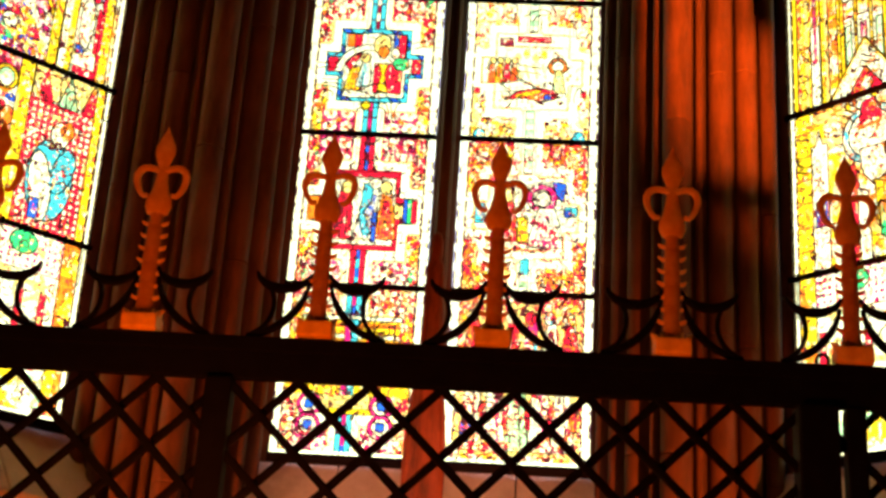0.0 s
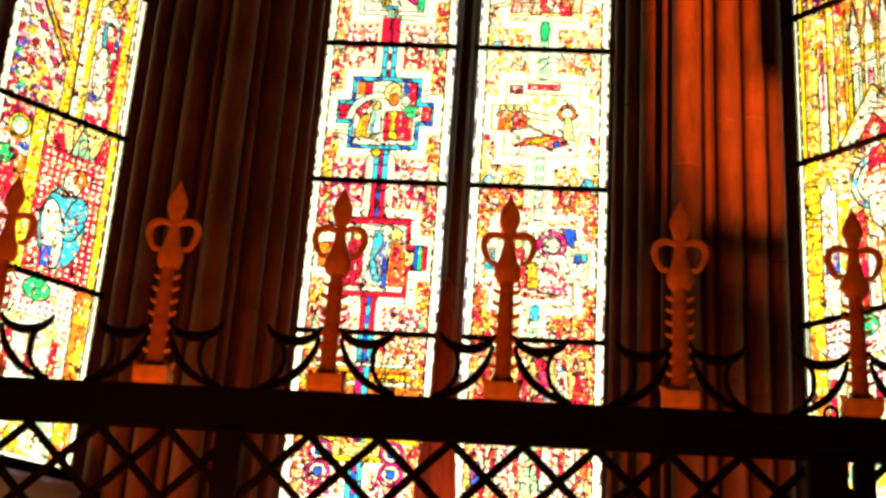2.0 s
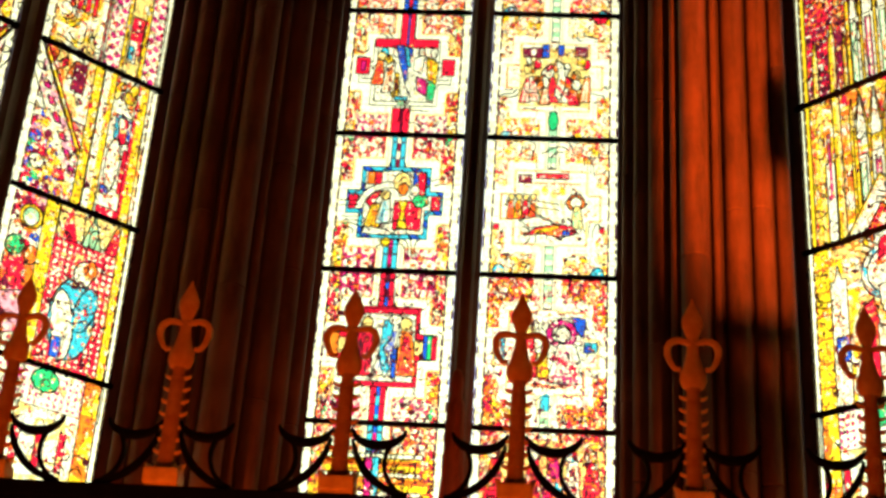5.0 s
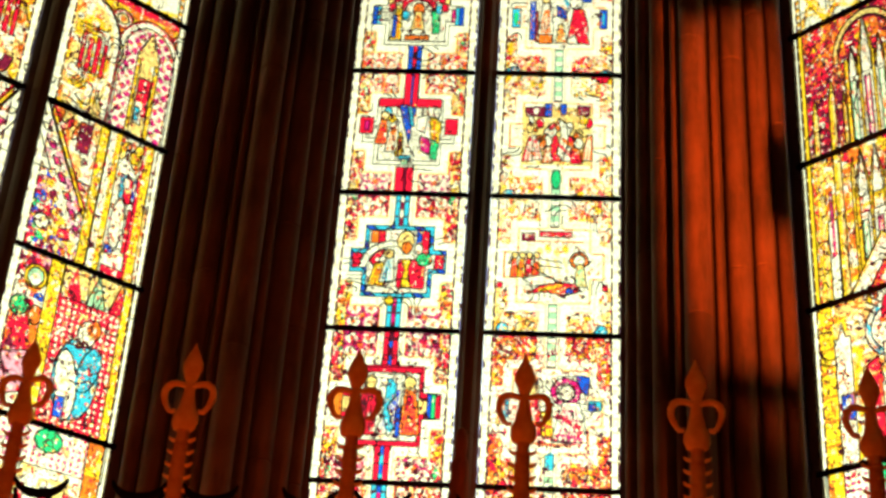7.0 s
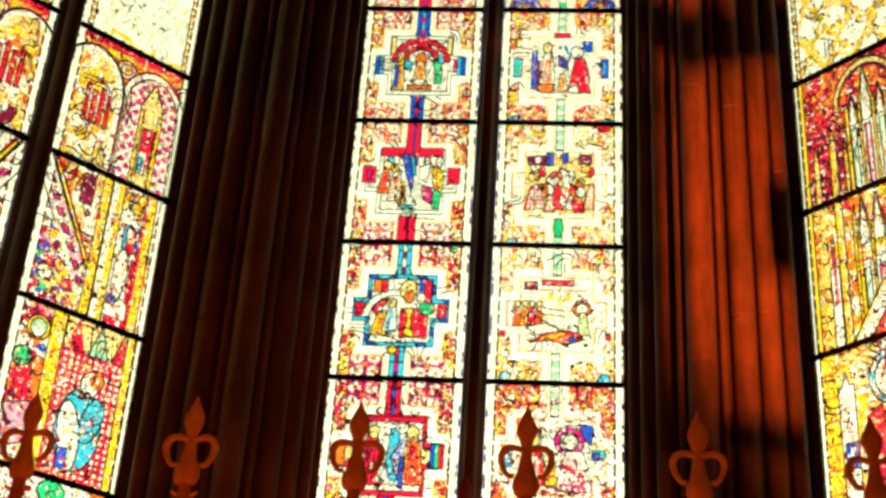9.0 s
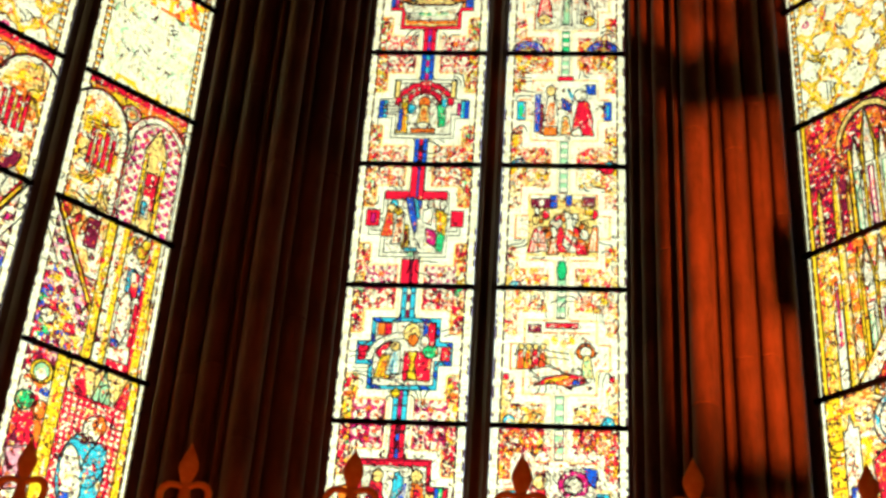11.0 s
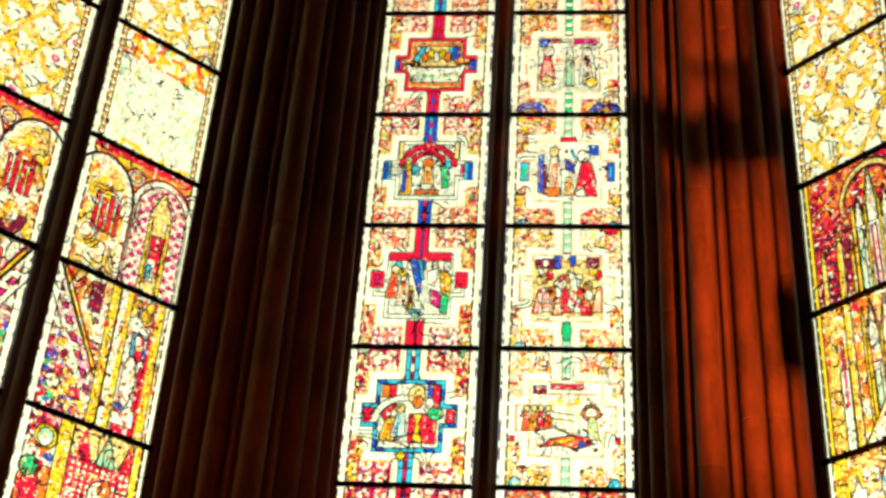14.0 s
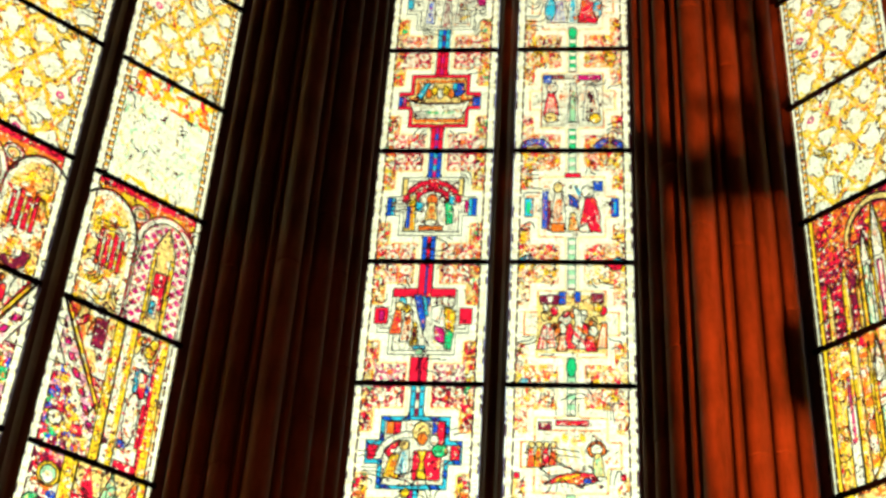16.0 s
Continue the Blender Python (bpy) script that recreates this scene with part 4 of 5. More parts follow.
def chequer(seed, flip):
    """Red chequered ground behind a pale blue cluster, with a yellow shaft."""
    p = Panel(seed)
    every = U < 9
    diaper(p, every, RED, CREAM, 6)
    p.put((V > 0.62) & (U * flip > -0.2), STRAW)
    for k in range(3):
        x = (-0.02 + 0.36 * k) * flip
        p.put((np.abs(U - x) < 0.15 * (1.0 - V) / 0.4) & (V > 0.58), [RED, PALEGREEN, RED][k])
    p.put(U * flip < -0.35, CREAM)
    side = U * flip < -0.35
    p.blobs(side, ROSE, 11, 0.5)
    p.blobs(side, ORANGE, 13, 0.62)
    p.blobs(side, RED, 14, 0.62)
    p.blobs(side, MAUVE, 18, 0.70)
    p.blobs(side & (V > 0.3), BLUE, 18, 0.70)
    p.poly([(-0.9 * flip, 0.1), (-0.6 * flip, 0.2), (-0.5 * flip, -0.1), (-0.7 * flip, -0.2)], RED)
    p.poly([(-0.85 * flip, -0.3), (-0.5 * flip, -0.2), (-0.5 * flip, -0.7), (-0.8 * flip, -0.8)], ROSE)
    p.ellipse(-0.75 * flip, 0.30, 0.14, 0.12, GREEN, 0.4)
    p.ellipse(-0.5 * flip, 0.24, 0.1, 0.12, ORANGE)
    p.scrolls(side, DARK, 20, 0.04)
    p.ellipse(-0.60 * flip, 0.70, 0.17, 0.15, YELLOW)
    p.ellipse(-0.60 * flip, 0.70, 0.12, 0.11, PALEGREEN)
    p.ellipse(-0.60 * flip, 0.66, 0.08, 0.08, CREAM)
    p.rect(-0.32 * flip - 0.1, -0.32 * flip + 0.1, -1, 1, YELLOW)
    p.ellipse(0.24 * flip, -0.35, 0.34, 0.5, AZURE)
    p.ellipse(0.12 * flip, -0.45, 0.16, 0.42, CREAM, 0.2)
    p.ellipse(0.42 * flip, -0.2, 0.15, 0.3, AZURE, -0.3)
    p.ellipse(0.3 * flip, 0.22, 0.14, 0.16, CREAM)
    p.ellipse(0.4 * flip, 0.3, 0.1, 0.12, ORANGE)
    p.rect(0.02, 0.16, -0.86, -0.6, BLUE)
    p.put(np.abs(U - 0.82 * flip) < 0.07, YELLOW)
    p.scrolls(every & (np.abs(U - 0.2 * flip) < 0.4), DARK, 10, 0.03)
    p.cell //= 2
    p.busy(EVERY, 0.82)
    p.brush(EVERY, 0.42, 36, DARK, 0.05)
    p.pearls()
    return p


def plinth(seed, flip):
    """White foot of the light with red strokes and a yellow edge."""
    p = Panel(seed)
    every = U < 9
    p.scrolls(every, STRAW, 8, 0.08)
    diaper(p, (V > 0.55) & (np.abs(U) < 0.9), CREAM, PINK, 6)
    p.ellipse(0.05 * flip, 0.86, 0.2, 0.13, GREEN)
    for k in range(4):
        p.rect(-0.6 + 0.33 * k, -0.5 + 0.33 * k, -0.1, 0.34, RED)
    p.blobs(V < -0.35, YELLOW, 8, 0.55)
    p.blobs(V < -0.45, PALEGREEN, 14, 0.72)
    p.put(np.abs(U - 0.75 * flip) < 0.12, YELLOW)
    p.blobs(np.abs(U - 0.75 * flip) < 0.12, ORANGE, 11, 0.55)
    p.scrolls(every, DARK, 12, 0.02)
    p.busy(EVERY, 0.83)
    p.pearls()
    return p


def spires(seed, ground):
    """Bold yellow shafts: on a red ground with a white turret, or rising from a niche with a gable."""
    p = Panel(seed, STRAW)
    if ground == RED:
        diaper(p, EVERY, MAUVE, RED, 6)
        p.blobs(EVERY, MAUVE, 18, 0.42)
        p.blobs(EVERY, DARK, 24, 0.62)
        p.blobs(EVERY, RED, 26, 0.70)
        p.blobs(EVERY, CREAM, 34, 0.84)
        p.blobs(V > 0.4, ORANGE, 20, 0.58)
        p.blobs(V > 0.5, YELLOW, 24, 0.74)
        p.scrolls(V > 0.3, RED, 22, 0.06)
        d = np.hypot((U - 0.25) * 1.1, V - 0.35)
        p.put((np.abs(d - 0.55) < 0.045) & (V > 0.3), STRAW)
        p.put((np.abs(d - 0.49) < 0.018) & (V > 0.3), DARK, False)
        shafts = ((-0.66, -0.05, 0.05), (-0.36, 0.12, 0.055), (-0.16, -0.1, 0.035), (0.66, 0.05, 0.045), (0.84, 0.2, 0.04))
    else:
        p.blobs(EVERY, CREAM, 14, 0.55)
        p.blobs(EVERY, RED, 18, 0.62)
        p.blobs(EVERY, ORANGE, 20, 0.64)
        p.scrolls(EVERY, YELLOW, 12, 0.08)
        shafts = ((-0.66, 2.0, 0.06), (-0.36, 2.0, 0.06), (-0.12, 0.9, 0.035), (0.66, 2.0, 0.05), (0.84, 2.0, 0.04))
    for x, h, w in shafts:
        p.put(np.abs(U - x) < w * np.clip((h - V) * 3.0, 0, 1), YELLOW)
        p.put(np.abs(U - x - w * 0.3) < 0.4 * w * np.clip((h - V) * 3.0, 0, 1), STRAW, False)
    # the turret: white panes between yellow posts, under three spirelets
    p.put((np.abs(U - 0.25) < 0.34) & (V < 0.05), CREAM)
    for x, h in ((0.02, 0.50), (0.25, 0.86), (0.48, 0.50)):
        base = 0.02 if ground == RED else 0.3
        top = h if ground == RED else 0.95
        wide = 0.125 * np.clip((top - V) / 0.55, 0, 1)
        p.put((np.abs(U - x) < wide) & (V > base), YELLOW)
        p.put((np.abs(U - x) < wide * 0.62) & (V > base - 0.02), CREAM)
    for x in (-0.08, 0.13, 0.37, 0.58):
        p.put((np.abs(U - x) < 0.028) & (V < 0.3), YELLOW)
    for x, c in ((0.02, PALEGREEN), (0.25, PINK), (0.48, PALEGREEN)):
        p.rect(x - 0.05, x + 0.05, -0.95, -0.05, c)
        p.put((np.abs(U - x) < 0.018) & (V < 0.0), CREAM, False)
    if ground != RED:
        for g, tint in ((0.0, YELLOW), (0.05, CREAM), (0.38, RED)):
            p.put((V > -1.0) & (np.abs(U - 0.25) < (-0.25 - g - V) * 0.8), tint)
        p.ellipse(0.25, -0.86, 0.08, 0.07, CREAM)
        p.put((np.abs(U + 0.51) < 0.07) & (V < 0.1), CREAM)
        p.put((np.abs(U + 0.51) < 0.025) & (V < 0.5) & (V > -0.4), PINK)
    p.put((np.abs(field(p.rnd, 22) - 0.5) < 0.03) & (field(p.rnd, 10) > 0.5), DARK, False)
    p.cell //= 2
    p.busy(EVERY, 0.87)
    p.brush(EVERY, 0.40, 34, DARK, 0.05)
    p.brush(EVERY, 0.50, 30, ORANGE)
    p.put(np.abs(U + 0.84) < 0.05, YELLOW)
    p.pearls()
    return p


def mantle(seed):
    """Broad red and white drapery under a round disc, beside a yellow shaft."""
    p = Panel(seed, STRAW)
    p.scrolls(EVERY, ORANGE, 16, 0.06)
    p.blobs(EVERY, CREAM, 12, 0.5)
    p.blobs(EVERY, YELLOW, 18, 0.66)
    p.put(np.abs(U + 0.76) < 0.13, YELLOW)
    p.put((np.abs(U + 0.76) < 0.13) & (np.arange(NY)[:, None] % 22 < 2), ORANGE, False)
    p.put((np.abs(U + 0.50) < 0.12) & (V < 0.55), CREAM)
    p.poly([(-0.62, 0.3), (-0.5, 0.75), (-0.38, 0.3)], CREAM)
    p.rect(-0.58, -0.38, -0.45, -0.15, BLUE)
    p.rect(-0.52, -0.44, -0.40, -0.2, CREAM, False)
    p.brush((np.abs(U + 0.50) < 0.12) & (V < 0.1), 0.2, 30, MAUVE)
    d = np.hypot(U - 0.28, (V - 0.52) * TALL)
    p.put(d < 0.42, AZURE)
    p.put((d < 0.42) & (d > 0.35) & (field(p.rnd, 16) > 0.45), CREAM, False)
    p.put(d < 0.33, CREAM)
    p.poly([(0.08, 0.62), (0.18, 0.92), (0.36, 0.95), (0.50, 0.62), (0.3, 0.70)], RED)
    p.line(0.12, 0.62, 0.46, 0.64, ORANGE, 0.03)
    p.poly([(0.10, 0.36), (0.46, 0.36), (0.50, 0.0), (0.30, -0.1), (0.14, 0.05)], CREAM)
    p.poly([(0.48, 0.38), (0.66, 0.18), (0.70, -0.2), (0.50, -0.1)], ORANGE)
    p.poly([(0.56, 0.30), (0.74, 0.1), (0.74, -0.3), (0.60, -0.2)], RED)
    p.poly([(-0.22, 0.10), (0.02, 0.22), (0.10, -0.2), (0.02, -1.0), (-0.22, -1.0), (-0.14, -0.4)], RED)
    p.poly([(0.04, -0.1), (0.2, -0.16), (0.22, -1.0), (0.06, -1.0)], CREAM)
    p.poly([(0.30, -0.05), (0.52, -0.12), (0.54, -0.7), (0.34, -0.6)], YELLOW)
    p.poly([(0.36, -0.3), (0.52, -0.4), (0.50, -0.78), (0.36, -0.72)], GREEN)
    p.line(0.42, -0.1, 0.44, -0.55, ORANGE, 0.02)
    p.poly([(0.62, -0.2), (0.88, -0.35), (0.88, -0.75), (0.70, -0.6)], PINK)
    p.poly([(0.55, -0.62), (0.88, -0.78), (0.88, -1.0), (0.55, -1.0)], RED)
    p.brush(U > -0.3, 0.5, 34)
    p.brush(U > 0.5, 0.4, 30, ORANGE)
    p.cell //= 2
    p.busy(EVERY, 0.86)
    p.brush(EVERY, 0.44, 34, ORANGE)
    p.brush(EVERY, 0.40, 36, DARK, 0.05)
    p.pearls()
    return p


def panel_objects(p, width, height, parent, m, label):
    """Two meshes: the tinted glass, and the lead that stands proud of it."""
    c = p.cell
    q = (field(p.rnd, 6) * 5).astype(int)
    some = (field(p.rnd, 5) > 0.78) & (np.abs(U) < 0.84)
    up = (c[:, 1:] != c[:, :-1]) | ((q[:, 1:] != q[:, :-1]) & some[:, 1:])
    level = (c[1:] != c[:-1]) | ((q[1:] != q[:-1]) & some[1:])
    xs, zs = np.linspace(-width / 2, width / 2, NX + 1), np.linspace(0, height, NY + 1)

    def build(name, v, faces, mat):
        me = bpy.data.meshes.new(name)
        me.vertices.add(len(v))
        me.vertices.foreach_set("co", v.astype(np.float32).ravel())
        me.loops.add(faces.size)
        me.loops.foreach_set("vertex_index", faces.ravel().astype(np.int32))
        me.polygons.add(len(faces))
        me.polygons.foreach_set("loop_start", np.arange(0, faces.size, 4, dtype=np.int32))
        me.update(calc_edges=True)
        me.materials.append(mat)
        return me

    # each row of glass is cut where its tint changes
    t = p.tint
    first = np.ones((NY, NX), bool)
    first[:, 1:] = (t[:, 1:] != t[:, :-1]) | (np.arange(1, NX) % 16 == 0)[None]
    jr, ir = np.nonzero(first)
    end = np.append(ir[1:], NX)
    end[end == 0] = NX
    n = len(jr)
    x0, x1, z0, z1, flat = xs[ir], xs[end], zs[jr], zs[jr + 1], np.zeros(n)
    v = np.stack([np.stack(k, -1) for k in ((x0, flat, z0), (x1, flat, z0), (x1, flat, z1), (x0, flat, z1))], 1).reshape(-1, 3)
    me = build("pane", v, np.arange(4 * n).reshape(-1, 4), GLASS)
    shade = 1.0 - 0.22 * field(p.rnd, 20)[jr, ir] - 0.10 * p.rnd.random(n)
    rgb = TINTS[t[jr, ir]] * shade[:, None]
    layer = me.attributes.new("tint", "FLOAT_COLOR", "FACE")
    layer.data.foreach_set("color", np.concatenate([rgb, np.ones((n, 1))], -1).astype(np.float32).ravel())
    pane = part("pane", me, parent, label, m)
    w = 0.0034
    ju, iu = np.nonzero(up)
    jl, il = np.nonzero(level)
    x0 = np.concatenate([xs[iu + 1] - w, xs[il] - w])
    x1 = np.concatenate([xs[iu + 1] + w, xs[il + 1] + w])
    z0 = np.concatenate([zs[ju] - w, zs[jl + 1] - w])
    z1 = np.concatenate([zs[ju + 1] + w, zs[jl + 1] + w])
    n = len(x0)
    y0, y1 = np.full(n, -0.006), np.full(n, -0.0005)
    y0 += np.concatenate([np.zeros(len(iu)), np.full(len(il), 0.0008)])
    corners = [(x0, y0, z0), (x1, y0, z0), (x1, y0, z1), (x0, y0, z1), (x0, y1, z0), (x1, y1, z0), (x1, y1, z1), (x0, y1, z1)]
    v = np.stack([np.stack(k, -1) for k in corners], 1).reshape(-1, 3)
    sides = np.array([(0, 1, 2, 3), (0, 1, 5, 4), (1, 2, 6, 5), (2, 3, 7, 6), (3, 0, 4, 7)])
    faces = (np.arange(n)[:, None, None] * 8 + sides[None]).reshape(-1, 4)
    part("lead_came", build("lead_came", v, faces, LEAD), pane)


LIGHTS = {
    "north": (
        [medallion(1, YELLOW, STRAW, (AZURE, PINK, BLUE), (AZURE, PINK, BLUE), (PINK, CREAM), (ORANGE, STRAW), draw_foot, 1.5),
         medallion(2, RED, STRAW, (RED, BLUE, AZURE), (RED, BLUE, MAUVE), (PINK, CREAM), (PINK, MAUVE), draw_healing, 1.5),
         medallion(3, AZURE, CREAM, (AZURE, PINK, MAUVE), (AZURE, MAUVE, CREAM), (PINK, MAUVE), (RED, MAUVE), draw_star),
         medallion(4, CREAM, CREAM, (RED, PINK, RED), (RED, BLUE, RED), (PINK, CREAM), (RED, STRAW), draw_tee, 0.6),
         medallion(5, STRAW, CREAM, (BLUE, RED, DARK), (BLUE, PINK, AZURE), (RED, STRAW), (RED, MAUVE), draw_arch),
         medallion(6, RED, STRAW, (RED, PINK, BLUE), (RED, PINK, RED), (RED, CREAM), (RED, MAUVE), draw_boat),
         medallion(7, CREAM, CREAM, (AZURE, BLUE, MAUVE), (RED, BLUE, AZURE), (RED, STRAW), (RED, CREAM), draw_white),
         medallion(8, AZURE, STRAW, (RED, BLUE, RED), (RED, BLUE, RED), (RED, CREAM), (RED, MAUVE), draw_star)],
        [pale_medallion(11, 1.5, pale_foot), pale_medallion(12, 1.4, pale_kneel), pale_medallion(13, 0.3, pale_rest), pale_medallion(14, 0.4, pale_crowd),
         pale_medallion(15, 0.9, pale_pair), pale_medallion(16, 1.0, pale_three, GREEN), pale_medallion(17, 0.9, pale_seated, GREEN), pale_medallion(18, 0.6, pale_crowd)]),
    "west": (
        [plinth(21, -1), chequer(22, -1), tower(23, -1), canopy(24, -1), quarry(25, 5), quarry(26, 5), quarry(27, 3), quarry(28, 5)],
        [plinth(31, 1), chequer(32, 1), tower(33, 1), canopy(34, 1), clear_light(35), quarry(36, 2), quarry(37, 4), quarry(38, 3)]),
    "east": (
        [plinth(41, -1), mantle(42), spires(43, STRAW), spires(44, RED), quarry(45, 7), quarry(46, 6), quarry(47, 5), quarry(48, 6)],
        [plinth(51, 1), mantle(52), spires(53, STRAW), spires(54, RED), quarry(55, 5), quarry(56, 5), quarry(57, 5), quarry(58, 5)]),
}
WIDE = OPEN - MULLION


def window(name, m, lights, label):
    win = tagged(new(name), label, "window", kind="structure")
    win.matrix_basis = m
    for s, panels in zip((-1, 1), lights):
        mid = s * (MULLION + WIDE / 2)
        panels[0].tint[:3] = CREAM
        for k, p in enumerate(panels):
            panel_objects(p, WIDE - 0.004, LEVELS[k + 1] - LEVELS[k] - 0.004, win, pose(mid, 0.0, LEVELS[k] + 0.002), "")
        for k, z in enumerate(LEVELS):
            t = 0.017 if k else 0.03
            bm = bmesh.new()
            box(bm, mid - WIDE / 2, mid + WIDE / 2, -0.035, -0.009, z - t - (0.032 if k == 0 else 0), z + t - (0.032 if k == 0 else 0), 0.004)
            # wedges that pin the panels to the bar
            rnd = random.Random(k + int(mid * 100))
            for i in range(7):
                x = mid - WIDE / 2 + (i + 0.5) / 7 * WIDE + rnd.uniform(-0.02, 0.02)
                if k:
                    box(bm, x - 0.008, x + 0.008, -0.036, -0.008, z - t - 0.008, z + t + 0.008)
            part("saddle_bar", mesh_of("saddle_bar", bm, IRON), win, "dark iron saddle bar")
    # mullion: a narrow moulded stone with a rounded nose
    half = [(0.03, 0.12), (0.083, 0.03), (0.083, -0.02), (0.062, -0.05), (0.05, -0.06), (0.05, -0.085), (0.044, -0.12), (0.028, -0.148), (0.0, -0.158)]
    outline = half + [(-x, y) for x, y in reversed(half[:-1])]
    z = LEVELS[0] - 0.12
    for h in (1.55, 1.8, 1.7, 1.9, 1.75):
        bm = bmesh.new()
        prism(bm, outline, z + 0.002, min(z + h, LEVELS[-1] + 0.06) - 0.002)
        # mullions take the darkened copy, which stands in for their shade
        part("mullion_stone", mesh_of("mullion_stone", bm, SHADESTONE, True), win, "moulded sandstone mullion stone")
        z += h
    return win


window("window_1", BAYS["wall_north"], LIGHTS["north"], "tall two-light stained glass window with stepped cross medallions")
window("window_2", BAYS["wall_north_west"], LIGHTS["west"], "tall stained glass window with yellow canopies and clear panels")
window("window_3", BAYS["wall_north_east"], LIGHTS["east"], "tall stained glass window with yellow spires and netted panels")

# ---- slender carved statue on the sill, before the mullion ----
WOOD = stone("red_brown_wood", (0.12, 0.03, 0.016), (0.24, 0.075, 0.042), (0.03, 0.010, 0.007))
bm = bmesh.new()
rings = []
PROFILE = [(3.0, 0.13), (3.12, 0.13), (3.13, 0.112), (3.5, 0.105), (3.75, 0.092), (3.95, 0.075), (4.15, 0.066), (4.4, 0.06), (4.62, 0.056), (4.68, 0.036), (4.74, 0.042), (4.80, 0.04), (4.85, 0.024), (4.865, 0.004)]
for k, (z, r) in enumerate(PROFILE):
    ring = []
    for i in range(40):
        a = 2 * math.pi * i / 40
        # folds of the carving, deeper towards the foot
        deep = 0.24 * max(0.0, min(1.0, (4.6 - z) / 1.2)) if k > 1 else 0.0
        f = r * (1 + deep * math.cos(7 * a + 0.8 * math.sin(3 * z)) + 0.4 * deep * math.cos(12 * a + z))
        ring.append(bm.verts.new((f * math.cos(a), 0.8 * f * math.sin(a), z)))
    rings.append(ring)
for lo, hi in zip(rings, rings[1:]):
    for i in range(40):
        bm.faces.new((lo[i], lo[(i + 1) % 40], hi[(i + 1) % 40], hi[i]))
bm.faces.new(list(reversed(rings[0])))
bm.faces.new(rings[-1])
statue = tagged(new("statue", mesh_of("statue", bm, WOOD, True)), "slender reddish-brown carved wooden statue standing on the pale sill", "statue")
statue.matrix_basis = BAYS["wall_north"] @ pose(-0.012, -0.28, 0)

# ---- wrought-iron grille ----
WIDTH = 6.45
GX, GY, GZ, STEP = 0.441, 3.644, 2.688, 0.476
grille = thing("iron_grille", "black wrought-iron grille with gilt lily finials", "grille", pose(0, GY, 0))
bm = bmesh.new()
box(bm, -WIDTH, WIDTH, -0.022, 0.022, GZ - 0.045, GZ, 0.006)
box(bm, -WIDTH, WIDTH, -0.016, 0.016, GZ - 0.118, GZ - 0.043, 0.004)
part("top_rail", mesh_of("top_rail", bm, IRON), grille)
bm = bmesh.new()
box(bm, -WIDTH, WIDTH, -0.03, 0.03, 0.12, 0.2, 0.006)
part("bottom_rail", mesh_of("bottom_rail", bm, IRON), grille)
bm = bmesh.new()
box(bm, -0.036, 0.036, -0.036, 0.036, 0.0, GZ - 0.119, 0.007)
post = mesh_of("post", bm, IRON)
for x in (-5.2, -3.55, -1.92, -0.277, 4.6, 5.6):
    part("post", post, grille, m=pose(x, 0, 0))
# the gate post beside the latch
bm = bmesh.new()
box(bm, -0.052, 0.052, -0.05, 0.05, 0.0, GZ - 0.119, 0.008)
part("wide_post", mesh_of("wide_post", bm, IRON), grille, m=pose(1.29, 0, 0))
# open gap; an unseen post is added to shadow the pier's inner side
bm = bmesh.new()
box(bm, 2.44, 2.612, -0.045, 0.045, 0.0, GZ - 0.119, 0.008)
part("wide_post", mesh_of("wide_post", bm, IRON), grille)
# the gate stile next to that gate post
bm = bmesh.new()
box(bm, -0.026, 0.026, -0.03, 0.03, 0.1, GZ - 0.119, 0.006)
part("slim_upright", mesh_of("slim_upright", bm, IRON), grille, m=pose(1.39, 0, 0))
# unseen rail, added to cast the lower smudge of shadow on the pier
bm = bmesh.new()
strap(bm, [(2.684, 1.702), (2.73, 1.696), (2.80, 1.686), (2.858, 1.678)], [0.04, 0.06, 0.055, 0.05], 0.03)
part("shadow_rail", mesh_of("shadow_rail", bm, IRON), grille)
# unseen upright, added to keep the pier's outer edge in shadow
bm = bmesh.new()
box(bm, 2.856, 2.924, -0.025, 0.025, 0.1, GZ - 0.119, 0.005)
part("slim_upright", mesh_of("slim_upright", bm, IRON), grille)
# unseen bars, added to half-shade the pier below that smudge
for k in range(4):
    bm = bmesh.new()
    box(bm, 2.705 + 0.04 * k, 2.727 + 0.04 * k, -0.007, 0.007, 0.2, 1.680, 0.002)
    part("shadow_bar", mesh_of("shadow_bar", bm, IRON), grille)
# unseen block, added for the dark blob of shadow beside the window
bm = bmesh.new()
box(bm, 2.809, 2.854, -0.025, 0.025, 2.05, 2.24, 0.018)
part("shadow_block", mesh_of("shadow_block", bm, IRON), grille)
# a small latch ring on the rail beside the gate
bm = bmesh.new()
strap(bm, arc(0.0, 0.012, 0.017, -30, 210, 14), [0.009] * 15, 0.012)
part("latch_ring", mesh_of("latch_ring", bm, IRON, True), grille, m=pose(1.313, 0, GZ))


def flat_bar(x0, z0, x1, z1, y):
    bm = bmesh.new()
    strap(bm, [(x0, z0), (x1, z1)], [0.023, 0.023], 0.012)
    part("lattice_bar", mesh_of("lattice_bar", bm, IRON), grille, m=pose(0, y, 0))


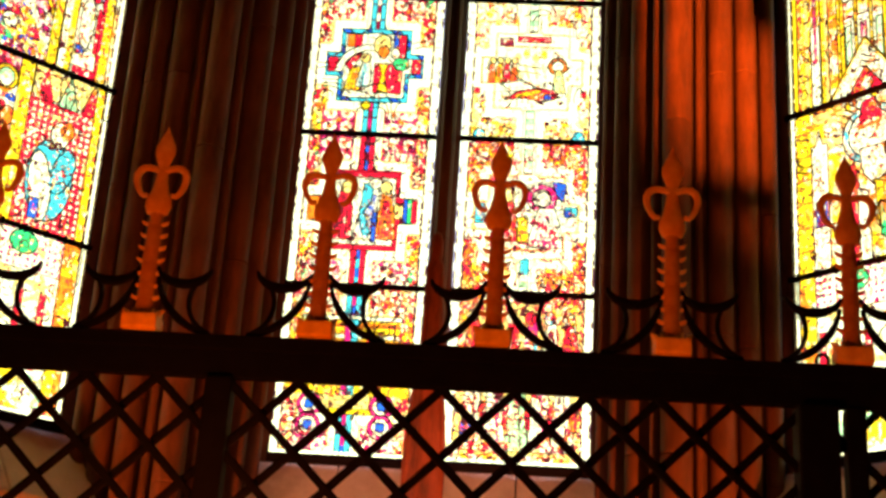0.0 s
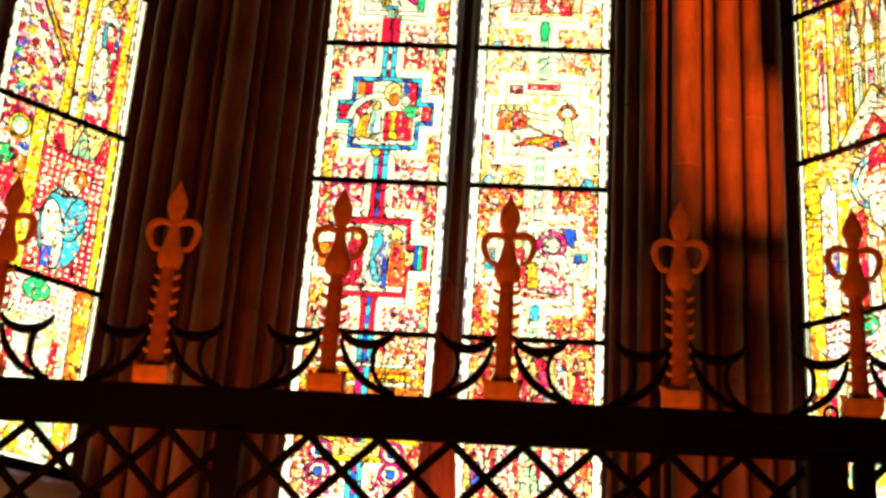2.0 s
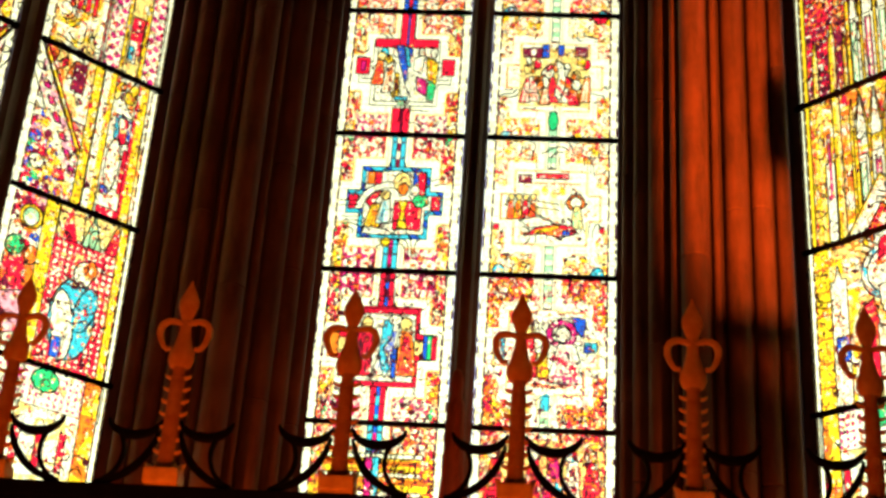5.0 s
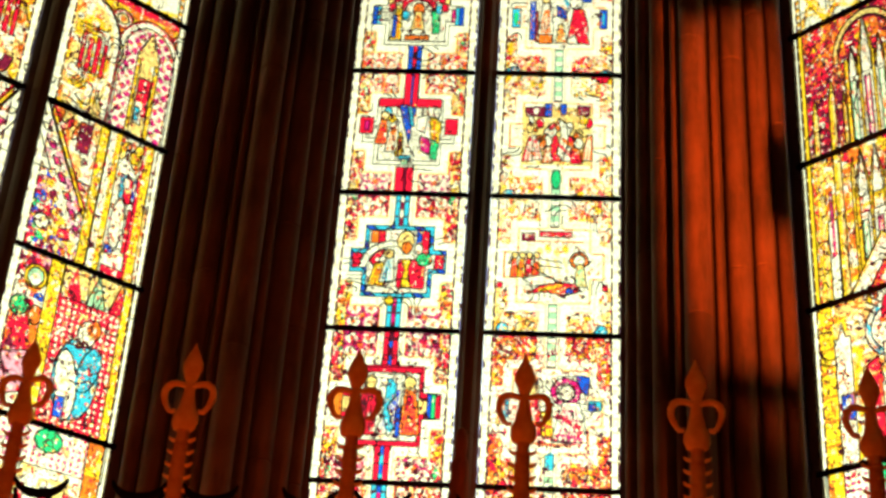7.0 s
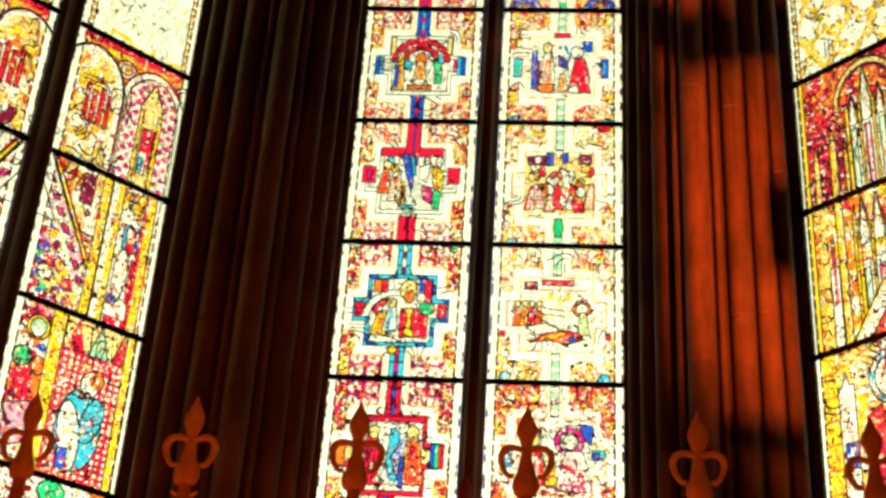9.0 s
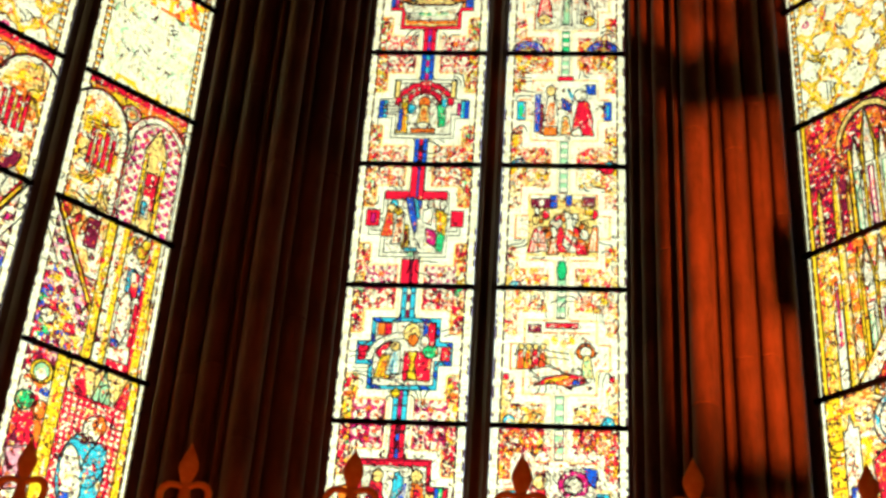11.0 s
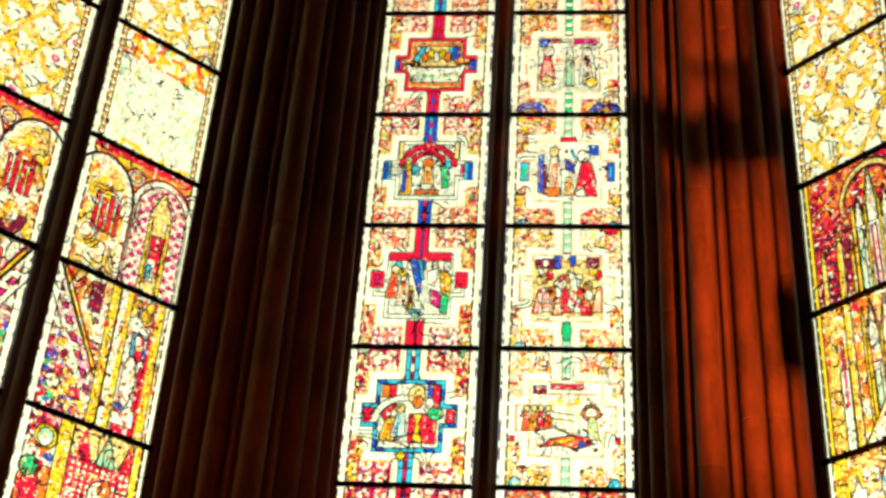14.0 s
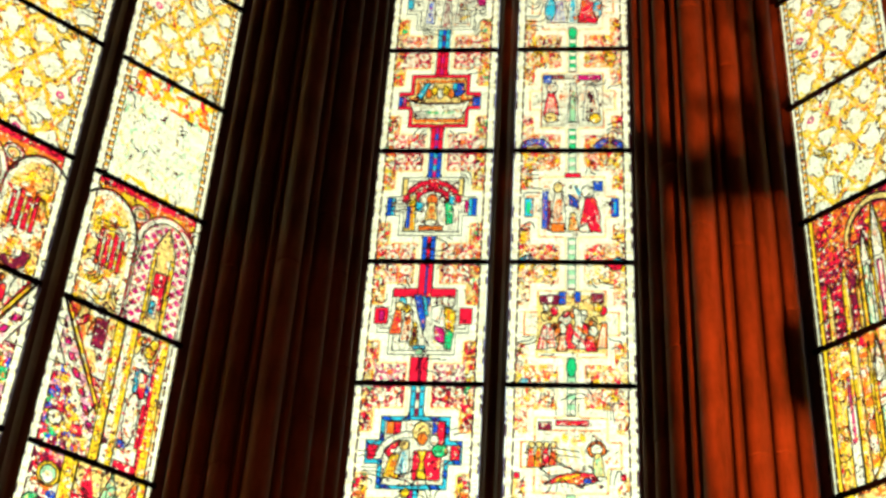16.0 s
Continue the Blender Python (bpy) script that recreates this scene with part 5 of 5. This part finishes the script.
PITCH, SLOPE, Z0, Z1 = 0.1905, 0.984, 0.18, GZ - 0.116
RUN = (Z1 - Z0) / SLOPE
for k in range(-48, 50):
    for lean, first, y in ((-1, 0.1246, 0.007), (1, -0.0706, -0.007)):
        top = first + k * PITCH
        foot = top + lean * RUN
        if max(top, foot) > 2.54 and min(top, foot) < 4.6:
            # lattice left out of this unseen gap, so the floor spot shines through
            if min(top, foot) < 2.54:
                end = 2.54
                if top < end:
                    flat_bar(end, Z1 - abs(end - top) * SLOPE, top, Z1, y)
                else:
                    flat_bar(foot, Z0, end, Z1 - abs(end - top) * SLOPE, y)
            continue
        if max(top, foot) > WIDTH or min(top, foot) < -WIDTH:
            # shorten the bar at the grille's end
            end = math.copysign(WIDTH, foot)
            if abs(top) > WIDTH:
                continue
            flat_bar(end, Z1 - abs(end - top) * SLOPE, top, Z1, y)
        else:
            flat_bar(foot, Z0, top, Z1, y)

# one finial's meshes: slim barbed stem, leafy foot, bulb, middle leaf, curled petal
bm = bmesh.new()
lathe(bm, [(0.030, 0.045), (0.027, 0.062), (0.023, 0.085), (0.0225, 0.2), (0.021, 0.3), (0.018, 0.335), (0.022, 0.342), (0.014, 0.35)], 12, 0.8)
for i in range(7):
    z = 0.098 + 0.036 * i
    lathe(bm, [(0.016, z - 0.006), (0.0255 - 0.0004 * i, z), (0.016, z + 0.006)], 12, 0.8)
STEM = mesh_of("finial", bm, SHADEGILT, True)
bm = bmesh.new()
box(bm, -0.049, 0.049, -0.042, 0.042, 0.0, 0.046, 0.009)
for x in (-0.040, -0.021, 0.0, 0.021, 0.040):
    strap(bm, [(x, 0.04), (x * 1.12, 0.056), (x * 1.4, 0.074 - abs(x) * 0.25)], [0.022, 0.016, 0.004], 0.07)
FOOT = mesh_of("foot", bm, LITGOLD)
bm = bmesh.new()
lathe(bm, [(0.012, 0.335), (0.03, 0.345), (0.038, 0.366), (0.036, 0.388), (0.026, 0.41), (0.018, 0.445), (0.014, 0.485)], 16, 0.6)
BULB = mesh_of("bulb", bm, GILT, True)
bm = bmesh.new()
lathe(bm, [(0.012, 0.48), (0.019, 0.500), (0.030, 0.530), (0.029, 0.548), (0.017, 0.576), (0.006, 0.598), (0.001, 0.612)], 16, 0.35)
LEAF = mesh_of("leaf", bm, GILT, True)
bm = bmesh.new()
path = [(0.006, 0.474), (0.021, 0.481), (0.037, 0.485), (0.052, 0.483), (0.064, 0.474), (0.070, 0.460), (0.070, 0.443), (0.064, 0.424), (0.055, 0.407), (0.046, 0.399), (0.038, 0.399), (0.036, 0.406)]
strap(bm, path, [0.014, 0.015, 0.017, 0.019, 0.020, 0.020, 0.019, 0.017, 0.014, 0.013, 0.012, 0.008], 0.018)
PETAL = mesh_of("petal", bm, GILT, True)
bm = bmesh.new()
strap(bm, [(-0.004, -0.002), (0.006, 0.0), (0.012, 0.003), (0.017, 0.009)], [0.012, 0.010, 0.009, 0.005], 0.014)
BARB = mesh_of("barb", bm, GILT)

# scrollwork either side of a finial
bm = bmesh.new()
big = arc(0.215, 0.19, 0.188, 190, 262, 16)
strap(bm, big, [0.010 + 0.012 * math.sin(math.pi * i / 16) for i in range(17)], 0.02)
BIG = mesh_of("scroll", bm, IRON, True)
bm = bmesh.new()
cusp = arc(0.10, 0.198, 0.076, 190, 350, 14, 0.72)
strap(bm, cusp, [0.008 + 0.018 * math.sin(math.pi * i / 14) for i in range(15)], 0.02)
CUSP = mesh_of("cusp", bm, IRON, True)
bm = bmesh.new()
small = arc(0.215, 0.095, 0.094, 152, 252, 12)
strap(bm, small, [0.013] * 13, 0.018)
SMALL = mesh_of("tendril", bm, IRON, True)
MIRROR = Matrix.Diagonal((-1, 1, 1, 1))

for k in range(-13, 13):
    x = GX + STEP * k
    if abs(x) > WIDTH - 0.3:
        continue
    here = pose(x, 0, GZ)
    lily = part("finial", STEM, grille, "gilt iron lily finial with barbed stem", here)
    part("foot", FOOT, lily)
    part("bulb", BULB, lily)
    part("leaf", LEAF, lily)
    for flip in (Matrix.Identity(4), MIRROR):
        part("petal", PETAL, lily, m=flip)
        for i in range(7):
            part("barb", BARB, lily, m=flip @ pose(0.0235 - 0.0005 * i, 0, 0.098 + 0.036 * i))
        part("scroll", BIG, grille, m=here @ flip)
        part("cusp", CUSP, grille, m=here @ flip)
        part("tendril", SMALL, grille, m=here @ flip)
